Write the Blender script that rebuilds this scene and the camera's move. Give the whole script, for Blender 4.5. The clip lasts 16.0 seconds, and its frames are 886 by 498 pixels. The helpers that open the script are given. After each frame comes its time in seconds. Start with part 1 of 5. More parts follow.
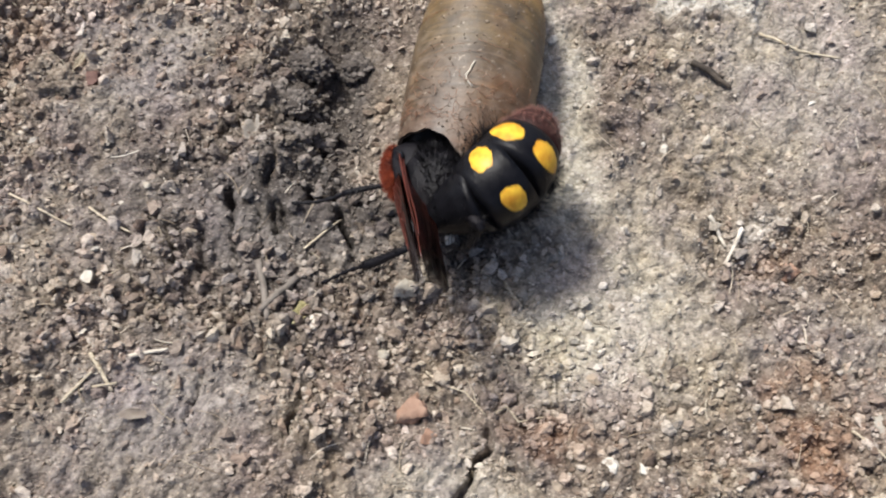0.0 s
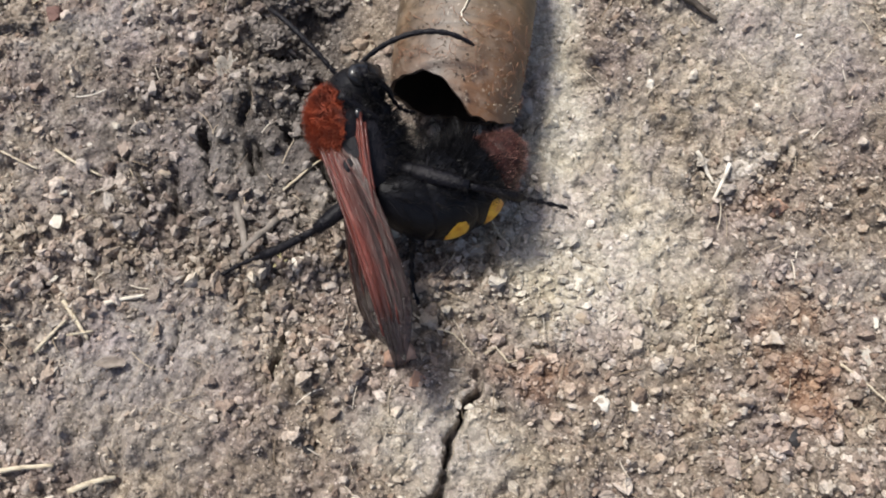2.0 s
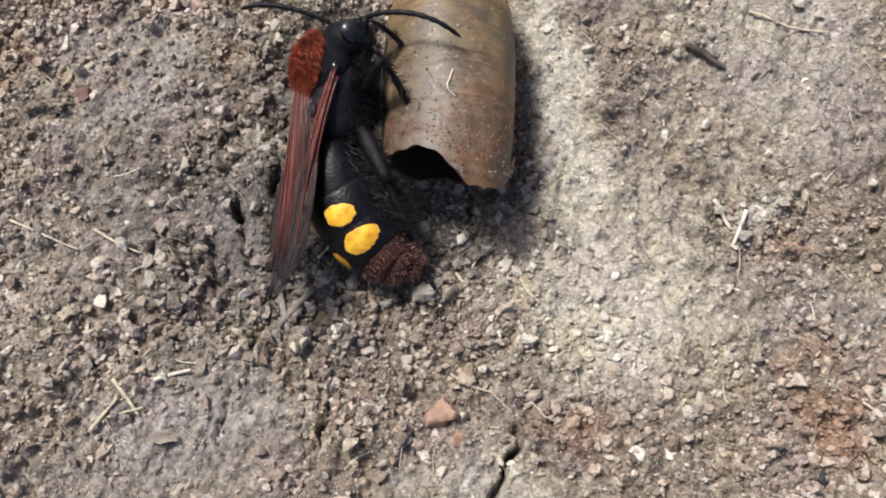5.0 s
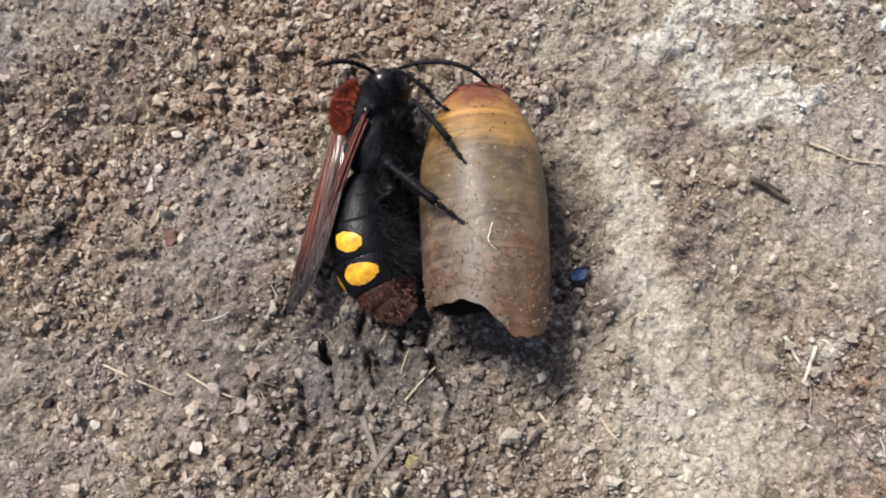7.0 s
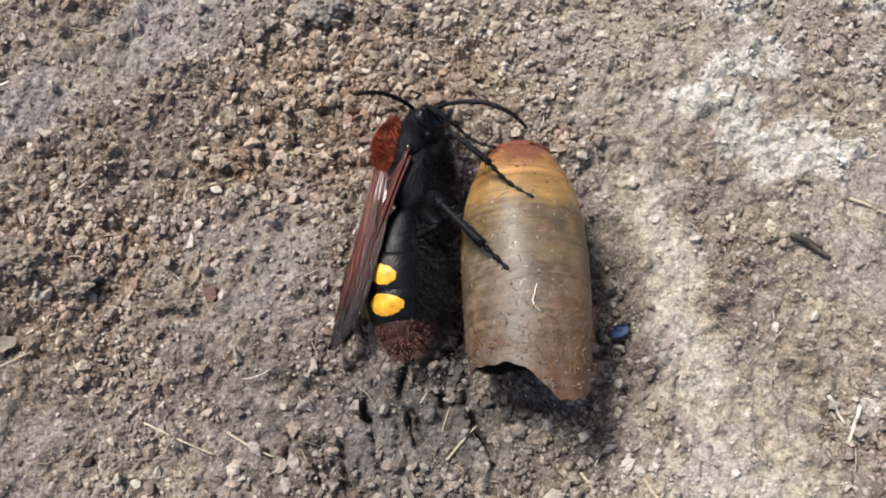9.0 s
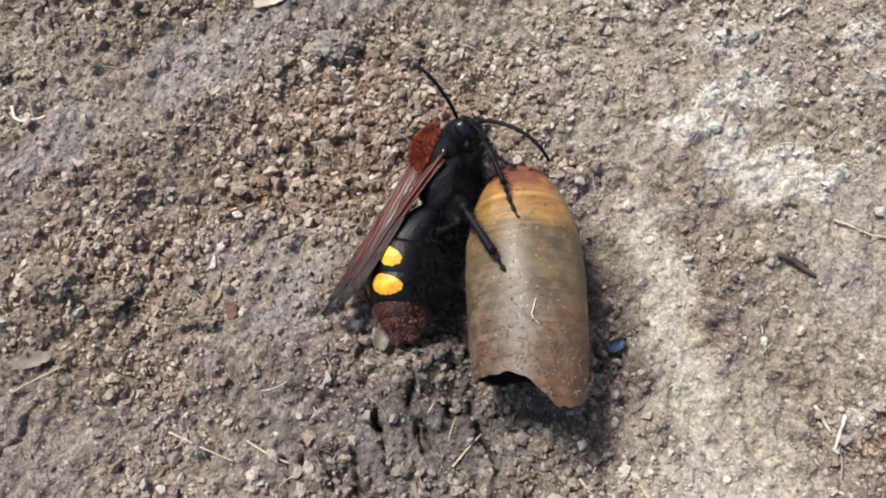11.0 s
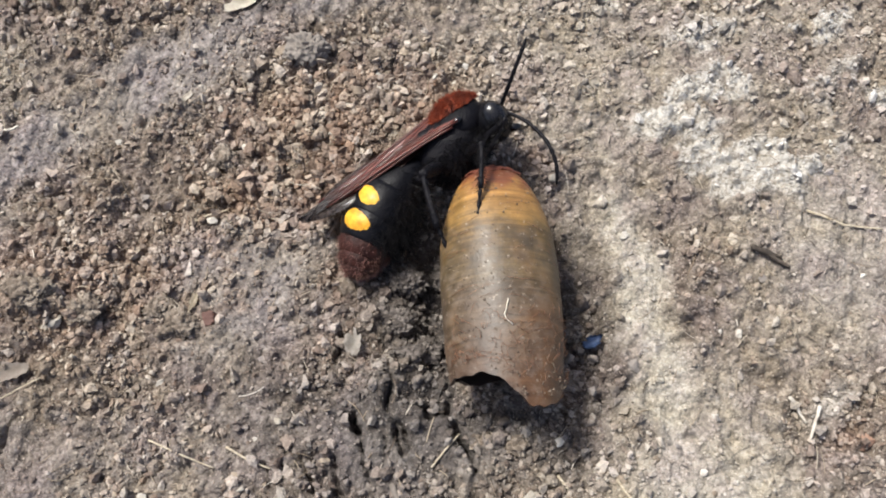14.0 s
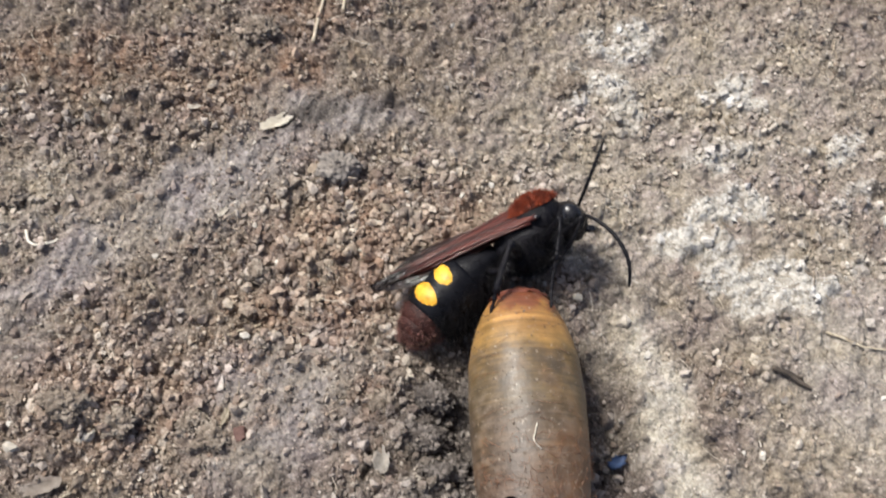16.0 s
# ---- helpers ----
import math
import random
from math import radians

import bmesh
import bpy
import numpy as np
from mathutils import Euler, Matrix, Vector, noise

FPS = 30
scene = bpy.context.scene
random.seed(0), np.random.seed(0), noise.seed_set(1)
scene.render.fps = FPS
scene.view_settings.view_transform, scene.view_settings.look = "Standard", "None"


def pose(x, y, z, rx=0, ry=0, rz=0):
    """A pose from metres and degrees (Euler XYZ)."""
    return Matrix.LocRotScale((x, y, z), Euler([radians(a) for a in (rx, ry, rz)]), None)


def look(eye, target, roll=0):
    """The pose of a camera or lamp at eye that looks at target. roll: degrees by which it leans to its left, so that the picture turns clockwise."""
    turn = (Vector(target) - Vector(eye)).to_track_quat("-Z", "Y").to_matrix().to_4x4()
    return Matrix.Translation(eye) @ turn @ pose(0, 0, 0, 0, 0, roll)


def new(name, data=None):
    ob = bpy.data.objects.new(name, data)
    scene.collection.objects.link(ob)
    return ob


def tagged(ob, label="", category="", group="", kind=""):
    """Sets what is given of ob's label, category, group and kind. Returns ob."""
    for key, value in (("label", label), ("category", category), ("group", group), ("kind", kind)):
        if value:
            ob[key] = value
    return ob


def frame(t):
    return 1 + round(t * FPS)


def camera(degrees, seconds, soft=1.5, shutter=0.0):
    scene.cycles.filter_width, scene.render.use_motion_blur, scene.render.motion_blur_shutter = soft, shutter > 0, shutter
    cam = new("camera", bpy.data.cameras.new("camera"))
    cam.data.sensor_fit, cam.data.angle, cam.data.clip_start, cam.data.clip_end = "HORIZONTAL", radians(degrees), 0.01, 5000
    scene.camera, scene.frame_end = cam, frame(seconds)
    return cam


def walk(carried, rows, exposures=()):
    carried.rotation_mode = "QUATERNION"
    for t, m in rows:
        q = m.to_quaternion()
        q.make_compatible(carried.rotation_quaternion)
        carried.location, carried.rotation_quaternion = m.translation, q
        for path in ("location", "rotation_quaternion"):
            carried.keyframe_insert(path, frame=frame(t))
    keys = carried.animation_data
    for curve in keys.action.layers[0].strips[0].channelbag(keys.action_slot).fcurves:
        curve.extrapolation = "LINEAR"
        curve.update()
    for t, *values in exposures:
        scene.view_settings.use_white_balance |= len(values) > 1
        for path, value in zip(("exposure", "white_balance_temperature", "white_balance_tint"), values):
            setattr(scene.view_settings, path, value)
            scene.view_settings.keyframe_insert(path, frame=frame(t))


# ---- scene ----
# ---------------------------------------------------------------- camera
cam = camera(52.0, 16.0, soft=1.9, shutter=0.4)
PATH = [
    (0.0, (0.03114, -0.07071, 0.10927), (0.02551, -0.02382, -0.00105), -3.69),
    (0.5, (0.03321, -0.07049, 0.10667), (0.03095, -0.02225, -0.00319), 0.93),
    (1.0, (0.03068, -0.07787, 0.10288), (0.03016, -0.02979, -0.00706), 3.08),
    (1.5, (0.02940, -0.07616, 0.10246), (0.02781, -0.03343, -0.00966), 2.30),
    (2.0, (0.02821, -0.07113, 0.10613), (0.02785, -0.02998, -0.00659), 1.40),
    (2.5, (0.02809, -0.06967, 0.10808), (0.02676, -0.03274, -0.00609), -1.71),
    (3.0, (0.02940, -0.07144, 0.10722), (0.02879, -0.03460, -0.00698), -1.70),
    (3.5, (0.03037, -0.06667, 0.11013), (0.02983, -0.02855, -0.00366), -2.22),
    (4.0, (0.02881, -0.06677, 0.11126), (0.02845, -0.02649, -0.00178), -1.71),
    (4.2, (0.02826, -0.06623, 0.11183), (0.02804, -0.02592, -0.00119), -1.40),
    (6.3, (0.01465, -0.05607, 0.11660), (0.01691, -0.01670, 0.00326), 2.25),
    (6.5, (0.01455, -0.05326, 0.11863), (0.01688, -0.01382, 0.00532), 2.21),
    (7.0, (0.01089, -0.04728, 0.12307), (0.01313, -0.00720, 0.00998), 1.44),
    (7.5, (0.00944, -0.04716, 0.12327), (0.01106, -0.00623, 0.01048), 0.12),
    (8.0, (0.00939, -0.04226, 0.12218), (0.01101, -0.00238, 0.00901), 0.05),
    (8.5, (0.00598, -0.04417, 0.12276), (0.00709, -0.00294, 0.01007), -0.22),
    (8.7, (0.00679, -0.04237, 0.12343), (0.00793, -0.00037, 0.01103), -0.02),
    (10.8, (0.00340, -0.04652, 0.13120), (0.00343, -0.00052, 0.02037), -1.75),
    (11.0, (0.00775, -0.04788, 0.13159), (0.00711, -0.00056, 0.02132), -2.41),
    (11.5, (0.00437, -0.05231, 0.13264), (0.00361, -0.00530, 0.02223), -2.66),
    (12.0, (0.00165, -0.05372, 0.13105), (0.00015, -0.00716, 0.02046), -3.39),
    (12.5, (0.00059, -0.05560, 0.13066), (-0.00086, -0.00982, 0.01975), -3.14),
    (13.0, (0.00557, -0.05269, 0.13183), (0.00401, -0.00829, 0.02036), -3.45),
    (13.5, (0.00982, -0.04861, 0.13275), (0.00909, -0.00399, 0.02136), -3.35),
    (14.0, (0.01107, -0.04646, 0.13259), (0.01091, -0.00052, 0.02174), -3.37),
    (14.5, (0.00973, -0.04760, 0.13310), (0.00985, -0.00131, 0.02239), -3.21),
    (15.0, (0.00968, -0.04533, 0.13504), (0.00974, 0.00159, 0.02459), -3.26),
    (15.5, (0.00912, -0.04204, 0.13743), (0.00970, 0.00709, 0.02795), -2.68),
    (16.0, (0.00788, -0.04168, 0.13892), (0.00749, 0.01329, 0.03225), -2.93),
]
walk(cam, [(t, look(eye, target, roll)) for t, eye, target, roll in PATH], [(0.0, 0.33), (4.2, 0.35), (6.3, 0.21), (8.7, 0.23), (10.8, 0.26), (16.0, 0.27)])

# ---------------------------------------------------------------- daylight
SUN_FROM = Vector((-0.38, 0.30, 0.875)).normalized()
world = bpy.data.worlds.new("sky")
scene.world = world
world.use_nodes = True
wn = world.node_tree
sky = wn.nodes.new("ShaderNodeTexSky")
sky.sky_type = "NISHITA"
sky.sun_disc = False
sky.sun_elevation = math.asin(SUN_FROM.z)
sky.sun_rotation = math.atan2(SUN_FROM.x, SUN_FROM.y)
sky.air_density, sky.dust_density, sky.ozone_density = 0.6, 3.0, 0.5
wn.links.new(sky.outputs[0], wn.nodes["Background"].inputs[0])
wn.nodes["Background"].inputs[1].default_value = 0.15
sun = new("sun", bpy.data.lights.new("sun", "SUN"))
sun.data.energy, sun.data.angle, sun.data.color = 4.3, radians(13.0), (1.0, 0.98, 0.925)
sun.matrix_world = look(SUN_FROM, (0, 0, 0))

CM = 0.01
rng = np.random.default_rng(7)


# ---------------------------------------------------------------- small tools
def part(name, bm, material, parent=None, label="", smooth=True):
    """Links a bmesh, built in centimetres, as one mesh object."""
    me = bpy.data.meshes.new(name)
    bm.to_mesh(me)
    bm.free()
    me.transform(Matrix.Scale(CM, 4))
    me.materials.append(material)
    if smooth:
        me.shade_smooth()
    ob = new(name, me)
    if parent:
        ob.parent = parent
    if label:
        tagged(ob, label)
    return ob


def mesh_from(name, verts, faces, material, parent=None, label="", smooth=True):
    me = bpy.data.meshes.new(name)
    me.from_pydata([tuple(v) for v in np.asarray(verts) * CM], [], [tuple(int(i) for i in f) for f in faces])
    me.materials.append(material)
    if smooth:
        me.shade_smooth()
    ob = new(name, me)
    if parent:
        ob.parent = parent
    if label:
        tagged(ob, label)
    return ob


def cmpose(x, y, z, rx=0, ry=0, rz=0):
    return pose(x * CM, y * CM, z * CM, rx, ry, rz)


GRIDS = {}


def hash_grid(seed, n=256):
    if seed not in GRIDS:
        GRIDS[seed] = np.random.default_rng(seed).random((n, n))
    return GRIDS[seed]


def value_noise(x, y, scale, seed):
    g = hash_grid(seed)
    u, v = np.asarray(x) / scale + 1000.3, np.asarray(y) / scale + 1000.7
    i, j = np.floor(u).astype(int), np.floor(v).astype(int)
    a, b = u - i, v - j
    a, b = a * a * (3 - 2 * a), b * b * (3 - 2 * b)
    i0, i1, j0, j1 = i % 256, (i + 1) % 256, j % 256, (j + 1) % 256
    return (g[i0, j0] * (1 - a) + g[i1, j0] * a) * (1 - b) + (g[i0, j1] * (1 - a) + g[i1, j1] * a) * b - 0.5


def fbm(x, y, scale, seed, octaves=4, gain=0.55):
    total, amp = 0.0, 1.0
    for k in range(octaves):
        total = total + amp * value_noise(x + 3.1 * k, y - 1.7 * k, scale / 2**k, seed + k)
        amp *= gain
    return total


# ---------------------------------------------------------------- materials
class Nodes:
    """A thin hand on a node tree."""

    def __init__(self, name):
        self.mat = bpy.data.materials.new(name)
        self.mat.use_nodes = True
        self.tree = self.mat.node_tree
        self.bsdf = self.tree.nodes["Principled BSDF"]

    def node(self, kind, **props):
        n = self.tree.nodes.new("ShaderNode" + kind)
        for k, v in props.items():
            if k == "operation":
                n.operation = v
            elif k == "blend_type":
                n.blend_type = v
            elif k == "data_type":
                n.data_type = v
            elif k == "attribute_name":
                n.attribute_name = v
        return n

    def put(self, value, socket):
        if isinstance(value, bpy.types.NodeSocket):
            self.tree.links.new(value, socket)
        elif isinstance(value, tuple) and len(value) == 3 and socket.type == "RGBA":
            socket.default_value = (*value, 1)
        else:
            socket.default_value = value

    def math(self, op, a, b=0.0, clamp=False):
        n = self.node("Math", operation=op)
        n.use_clamp = clamp
        self.put(a, n.inputs[0])
        self.put(b, n.inputs[1])
        return n.outputs[0]

    def coords(self):
        return self.node("TexCoord").outputs["Object"]

    def noise(self, scale, detail=4.0, rough=0.6, vector=None, stretch=None):
        n = self.node("TexNoise")
        v = vector or self.coords()
        if stretch:
            m = self.node("Mapping")
            self.put(v, m.inputs[0])
            m.inputs["Scale"].default_value = stretch
            v = m.outputs[0]
        self.put(v, n.inputs["Vector"])
        n.inputs["Scale"].default_value = scale
        n.inputs["Detail"].default_value = detail
        n.inputs["Roughness"].default_value = rough
        return n.outputs["Fac"]

    def ramp(self, fac, *stops):
        n = self.node("ValToRGB")
        self.put(fac, n.inputs[0])
        els = n.color_ramp.elements
        while len(els) < len(stops):
            els.new(0.5)
        for e, (at, col) in zip(els, stops):
            e.position = at
            e.color = (*col, 1) if isinstance(col, tuple) else (col, col, col, 1)
        return n.outputs[0]

    def mix(self, fac, a, b, how="MIX"):
        n = self.node("Mix", data_type="RGBA", blend_type=how)
        self.put(fac, n.inputs["Factor"])
        self.put(a, n.inputs[6])
        self.put(b, n.inputs[7])
        return n.outputs[2]

    def bump(self, height, strength, distance, normal=None):
        n = self.node("Bump")
        n.inputs["Strength"].default_value = strength
        n.inputs["Distance"].default_value = distance
        self.put(height, n.inputs["Height"])
        if normal:
            self.put(normal, n.inputs["Normal"])
        self.put(n.outputs[0], self.bsdf.inputs["Normal"])
        return n.outputs[0]

    def done(self, color=None, rough=0.8, metal=0.0, spec=0.5):
        if color is not None:
            self.put(color, self.bsdf.inputs["Base Color"])
        self.put(rough, self.bsdf.inputs["Roughness"])
        self.put(metal, self.bsdf.inputs["Metallic"])
        self.put(spec, self.bsdf.inputs["Specular IOR Level"])
        return self.mat


def soil_color(n, vary):
    """Soil tints from the stains stored on the mesh: pale dust, white lime, rust, grey crust."""
    at = n.node("Attribute", attribute_name="soil")
    sep = n.node("SeparateColor")
    n.put(at.outputs["Color"], sep.inputs[0])
    base = n.ramp(vary, (0.12, (0.058, 0.044, 0.036)), (0.45, (0.190, 0.152, 0.121)), (0.62, (0.285, 0.235, 0.191)), (0.92, (0.55, 0.485, 0.410)))
    crust = n.ramp(vary, (0.15, (0.100, 0.087, 0.081)), (0.5, (0.258, 0.228, 0.208)), (0.9, (0.46, 0.418, 0.385)))
    pale = n.ramp(vary, (0.15, (0.200, 0.177, 0.146)), (0.5, (0.425, 0.383, 0.318)), (0.9, (0.68, 0.63, 0.55)))
    rust = n.ramp(vary, (0.15, (0.085, 0.042, 0.026)), (0.5, (0.22, 0.130, 0.084)), (0.9, (0.42, 0.29, 0.20)))
    white = n.ramp(vary, (0.15, (0.22, 0.19, 0.155)), (0.45, (0.45, 0.42, 0.365)), (0.85, (0.74, 0.72, 0.68)))
    tint = n.ramp(n.noise(95, 5, 0.66), (0.36, (0.985, 0.965, 1.02)), (0.5, (0.99, 1.0, 1.0)), (0.64, (1.01, 1.0, 0.92)))
    base, crust, pale = (n.mix(1.0, ground, tint, "MULTIPLY") for ground in (base, crust, pale))
    c = n.mix(sep.outputs[2], base, crust)
    c = n.mix(sep.outputs[0], c, pale)
    c = n.mix(at.outputs["Alpha"], c, rust)
    # dark tint: turned soil plus the shade painted beside wasp and cocoon
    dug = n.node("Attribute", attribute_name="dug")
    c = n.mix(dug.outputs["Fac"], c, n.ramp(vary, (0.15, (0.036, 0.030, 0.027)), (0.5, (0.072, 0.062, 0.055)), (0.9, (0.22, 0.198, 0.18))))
    return n.mix(sep.outputs[1], c, white), n.math("MAXIMUM", sep.outputs[0], sep.outputs[2])


def grains(n, scale, warp=0.5):
    """Grit: the value of each grain, and its height."""
    v = n.node("TexVoronoi")
    shift = n.node("VectorMath", operation="MULTIPLY_ADD")
    wob = n.node("TexNoise")
    wob.inputs["Scale"].default_value = scale * 0.8
    n.put(n.coords(), wob.inputs["Vector"])
    n.put(wob.outputs["Color"], shift.inputs[0])
    shift.inputs[1].default_value = (warp / scale,) * 3
    n.put(n.coords(), shift.inputs[2])
    n.put(shift.outputs[0], v.inputs["Vector"])
    v.inputs["Scale"].default_value = scale
    sep = n.node("SeparateColor")
    n.put(v.outputs["Color"], sep.inputs[0])
    return sep.outputs[0], n.math("SUBTRACT", 1.0, v.outputs["Distance"])


def make_soil():
    n = Nodes("soil")
    g1, h1 = grains(n, 1900)
    g2, h2 = grains(n, 750)
    fine, mid, big = n.noise(2600, 4, 0.7), n.noise(300, 6, 0.72), n.noise(45, 3, 0.6)
    vary = n.math("ADD", n.math("MULTIPLY", g1, 0.30), n.math("MULTIPLY", n.math("POWER", g2, 2.0), 0.17))
    vary = n.math("ADD", vary, n.math("ADD", n.math("MULTIPLY", mid, 0.42), n.math("MULTIPLY", big, 0.14)))
    vary = n.math("ADD", vary, n.math("MULTIPLY", n.math("SUBTRACT", fine, 0.5), 0.60))
    vary = n.math("ADD", vary, n.math("MULTIPLY", n.math("SUBTRACT", h2, 0.62), 0.25))
    height = n.math("ADD", n.math("ADD", n.math("MULTIPLY", h1, 0.34), n.math("MULTIPLY", fine, 0.4)), n.math("ADD", n.math("MULTIPLY", h2, 0.55), n.math("MULTIPLY", mid, 1.2)))
    color, crusted = soil_color(n, vary)
    height = n.math("MULTIPLY", height, n.math("SUBTRACT", 1.0, n.math("MULTIPLY", crusted, 0.3)))
    n.bump(height, 1.0, 0.0008)
    return n.done(color, 0.93, spec=0.25)


def make_crumb():
    n = Nodes("soil_crumb")
    island = n.node("NewGeometry").outputs["Random Per Island"]
    g1, h1 = grains(n, 2600)
    mid = n.noise(900, 5, 0.7)
    vary = n.math("ADD", n.math("MULTIPLY", mid, 0.40), n.math("ADD", n.math("MULTIPLY", n.math("POWER", island, 1.3), 0.44), n.math("MULTIPLY", g1, 0.16)))
    vary = n.math("ADD", vary, 0.18)
    n.bump(n.math("ADD", mid, n.math("MULTIPLY", h1, 0.4)), 0.9, 0.0006)
    return n.done(soil_color(n, vary)[0], 0.9, spec=0.3)


def make_stone(name, dark, light, rough=0.75):
    n = Nodes(name)
    rnd = n.node("ObjectInfo").outputs["Random"]
    vary = n.math("ADD", n.math("MULTIPLY", n.noise(500, 5, 0.65), 0.7), n.math("MULTIPLY", rnd, 0.3))
    n.bump(n.noise(900, 5, 0.7), 0.7, 0.0005)
    return n.done(n.ramp(vary, (0.25, dark), (0.75, light)), rough, spec=0.35)


def make_plain(name, dark, light, scale=600, rough=0.7, stretch=None, bump=0.5, dist=0.0003, spec=0.4):
    n = Nodes(name)
    f = n.noise(scale, 4, 0.65, stretch=stretch)
    n.bump(f, bump, dist)
    return n.done(n.ramp(f, (0.3, dark), (0.7, light)), rough, spec=spec)


SOIL, CRUMB = make_soil(), make_crumb()
PALE_STONE = make_stone("pale_stone", (0.30, 0.26, 0.20), (0.66, 0.62, 0.54))
WHITE_STONE = make_stone("white_stone", (0.34, 0.31, 0.26), (0.66, 0.63, 0.57))
TAN_STONE = make_stone("tan_stone", (0.20, 0.155, 0.11), (0.42, 0.35, 0.27))
RED_STONE = make_stone("red_stone", (0.19, 0.100, 0.062), (0.44, 0.29, 0.21))
GREY_STONE = make_stone("grey_stone", (0.16, 0.14, 0.12), (0.36, 0.32, 0.28))
MAROON_STONE = make_stone("maroon_stone", (0.085, 0.042, 0.034), (0.21, 0.125, 0.10))
DARK_STONE = make_stone("dark_stone", (0.02, 0.02, 0.022), (0.07, 0.066, 0.066))
STRAW = make_plain("dry_straw", (0.30, 0.24, 0.16), (0.60, 0.53, 0.40), 500, 0.6, (1, 8, 8))
DARK_TWIG = make_plain("dark_twig", (0.022, 0.017, 0.013), (0.10, 0.08, 0.062), 500, 0.8)
GREY_TWIG = make_plain("weathered_twig", (0.10, 0.085, 0.07), (0.24, 0.21, 0.18), 500, 0.85)
PALE_FIBRE = make_plain("pale_fibre", (0.55, 0.49, 0.38), (0.80, 0.75, 0.64), 500, 0.55)
WHITE_CHIP = make_plain("white_chip", (0.42, 0.37, 0.29), (0.72, 0.67, 0.58), 500, 0.6)
YELLOW_LEAF = make_plain("yellow_leaf", (0.42, 0.38, 0.17), (0.68, 0.63, 0.38), 400, 0.6)
DRY_LEAF = make_plain("dry_leaf", (0.26, 0.21, 0.17), (0.45, 0.39, 0.33), 400, 0.7)
PALE_LEAF = make_plain("pale_leaf", (0.27, 0.24, 0.205), (0.60, 0.55, 0.48), 500, 0.65)
BLUE_BIT = make_plain("blue_fleck", (0.03, 0.05, 0.11), (0.09, 0.14, 0.27), 800, 0.4)


def make_cocoon():
    n = Nodes("cocoon_silk")
    sep = n.node("SeparateXYZ")
    n.put(n.coords(), sep.inputs[0])
    y = n.math("MULTIPLY", sep.outputs[1], 100.0)
    wob = n.math("MULTIPLY", n.math("SUBTRACT", n.noise(110, 4, 0.62), 0.5), 1.7)
    along = n.math("DIVIDE", n.math("ADD", n.math("ADD", y, 2.0), wob), 3.7, clamp=True)
    body = n.ramp(along, (0.0, (0.062, 0.034, 0.021)), (0.16, (0.080, 0.048, 0.028)), (0.36, (0.090, 0.060, 0.034)), (0.50, (0.118, 0.080, 0.036)),
                  (0.66, (0.190, 0.114, 0.038)), (0.80, (0.260, 0.148, 0.044)), (0.91, (0.320, 0.172, 0.048)), (0.955, (0.15, 0.036, 0.020)), (1.0, (0.085, 0.022, 0.016)))
    wrap = n.noise(240, 4, 0.7, stretch=(0.16, 1.9, 0.16))
    body = n.mix(0.6, body, n.ramp(wrap, (0.3, 0.55), (0.5, 0.95), (0.7, 1.25)), "MULTIPLY")
    lines = n.noise(620, 3, 0.7, stretch=(0.05, 2.4, 0.05))
    body = n.mix(0.75, body, n.ramp(lines, (0.34, 0.50), (0.5, 1.0), (0.66, 1.42)), "MULTIPLY")
    mottle = n.noise(300, 5, 0.7)
    body = n.mix(0.8, body, n.ramp(mottle, (0.34, 0.62), (0.5, 1.0), (0.66, 1.42)), "MULTIPLY")
    large = n.noise(85, 4, 0.65)
    body = n.mix(0.8, body, n.ramp(large, (0.3, 0.60), (0.5, 1.0), (0.7, 1.35)), "MULTIPLY")
    blot = n.ramp(n.noise(115, 4, 0.65), (0.40, 0.0), (0.56, 1.0))
    zone = n.ramp(along, (0.46, 0.0), (0.56, 1.0), (0.66, 1.0), (0.74, 0.0))
    body = n.mix(n.math("MULTIPLY", n.math("MULTIPLY", blot, zone), 0.8), body, (0.062, 0.050, 0.036))
    amber = n.ramp(n.noise(70, 3, 0.6), (0.5, 0.0), (0.66, 1.0))
    body = n.mix(n.math("MULTIPLY", amber, 0.5), body, (0.20, 0.090, 0.030))
    dust = n.ramp(n.noise(620, 6, 0.78), (0.46, 0.0), (0.66, 1.0))
    low = n.ramp(along, (0.1, 1.0), (0.6, 0.55), (0.8, 0.1))
    body = n.mix(n.math("MULTIPLY", n.math("MULTIPLY", dust, low), 0.6), body, (0.185, 0.148, 0.115))
    spots = n.ramp(n.noise(1500, 2, 0.5), (0.66, 0.0), (0.72, 1.0))
    body = n.mix(n.math("MULTIPLY", spots, 0.45), body, (0.42, 0.35, 0.27))
    n.bump(n.math("ADD", n.math("MULTIPLY", n.math("ADD", wrap, lines), 0.4), n.math("MULTIPLY", n.noise(1100, 4, 0.75), 0.45)), 0.5, 0.00022)
    return n.done(body, n.math("ADD", n.ramp(dust, (0.0, 0.38), (1.0, 0.58)), n.math("MULTIPLY", low, 0.10)), spec=0.5)


COCOON = make_cocoon()
# lining colour near black: the shade inside the mouth is put into it
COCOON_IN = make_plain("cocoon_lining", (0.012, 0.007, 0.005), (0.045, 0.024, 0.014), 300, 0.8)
COCOON_CAP = make_plain("cocoon_cap", (0.07, 0.02, 0.014), (0.22, 0.065, 0.034), 900, 0.65)
CAKED_GRAIN = make_plain("brown_grain", (0.07, 0.05, 0.036), (0.24, 0.185, 0.135), 900, 0.9)
RED_FIBRE = make_plain("red_fibre", (0.12, 0.046, 0.024), (0.32, 0.17, 0.10), 400, 0.5)

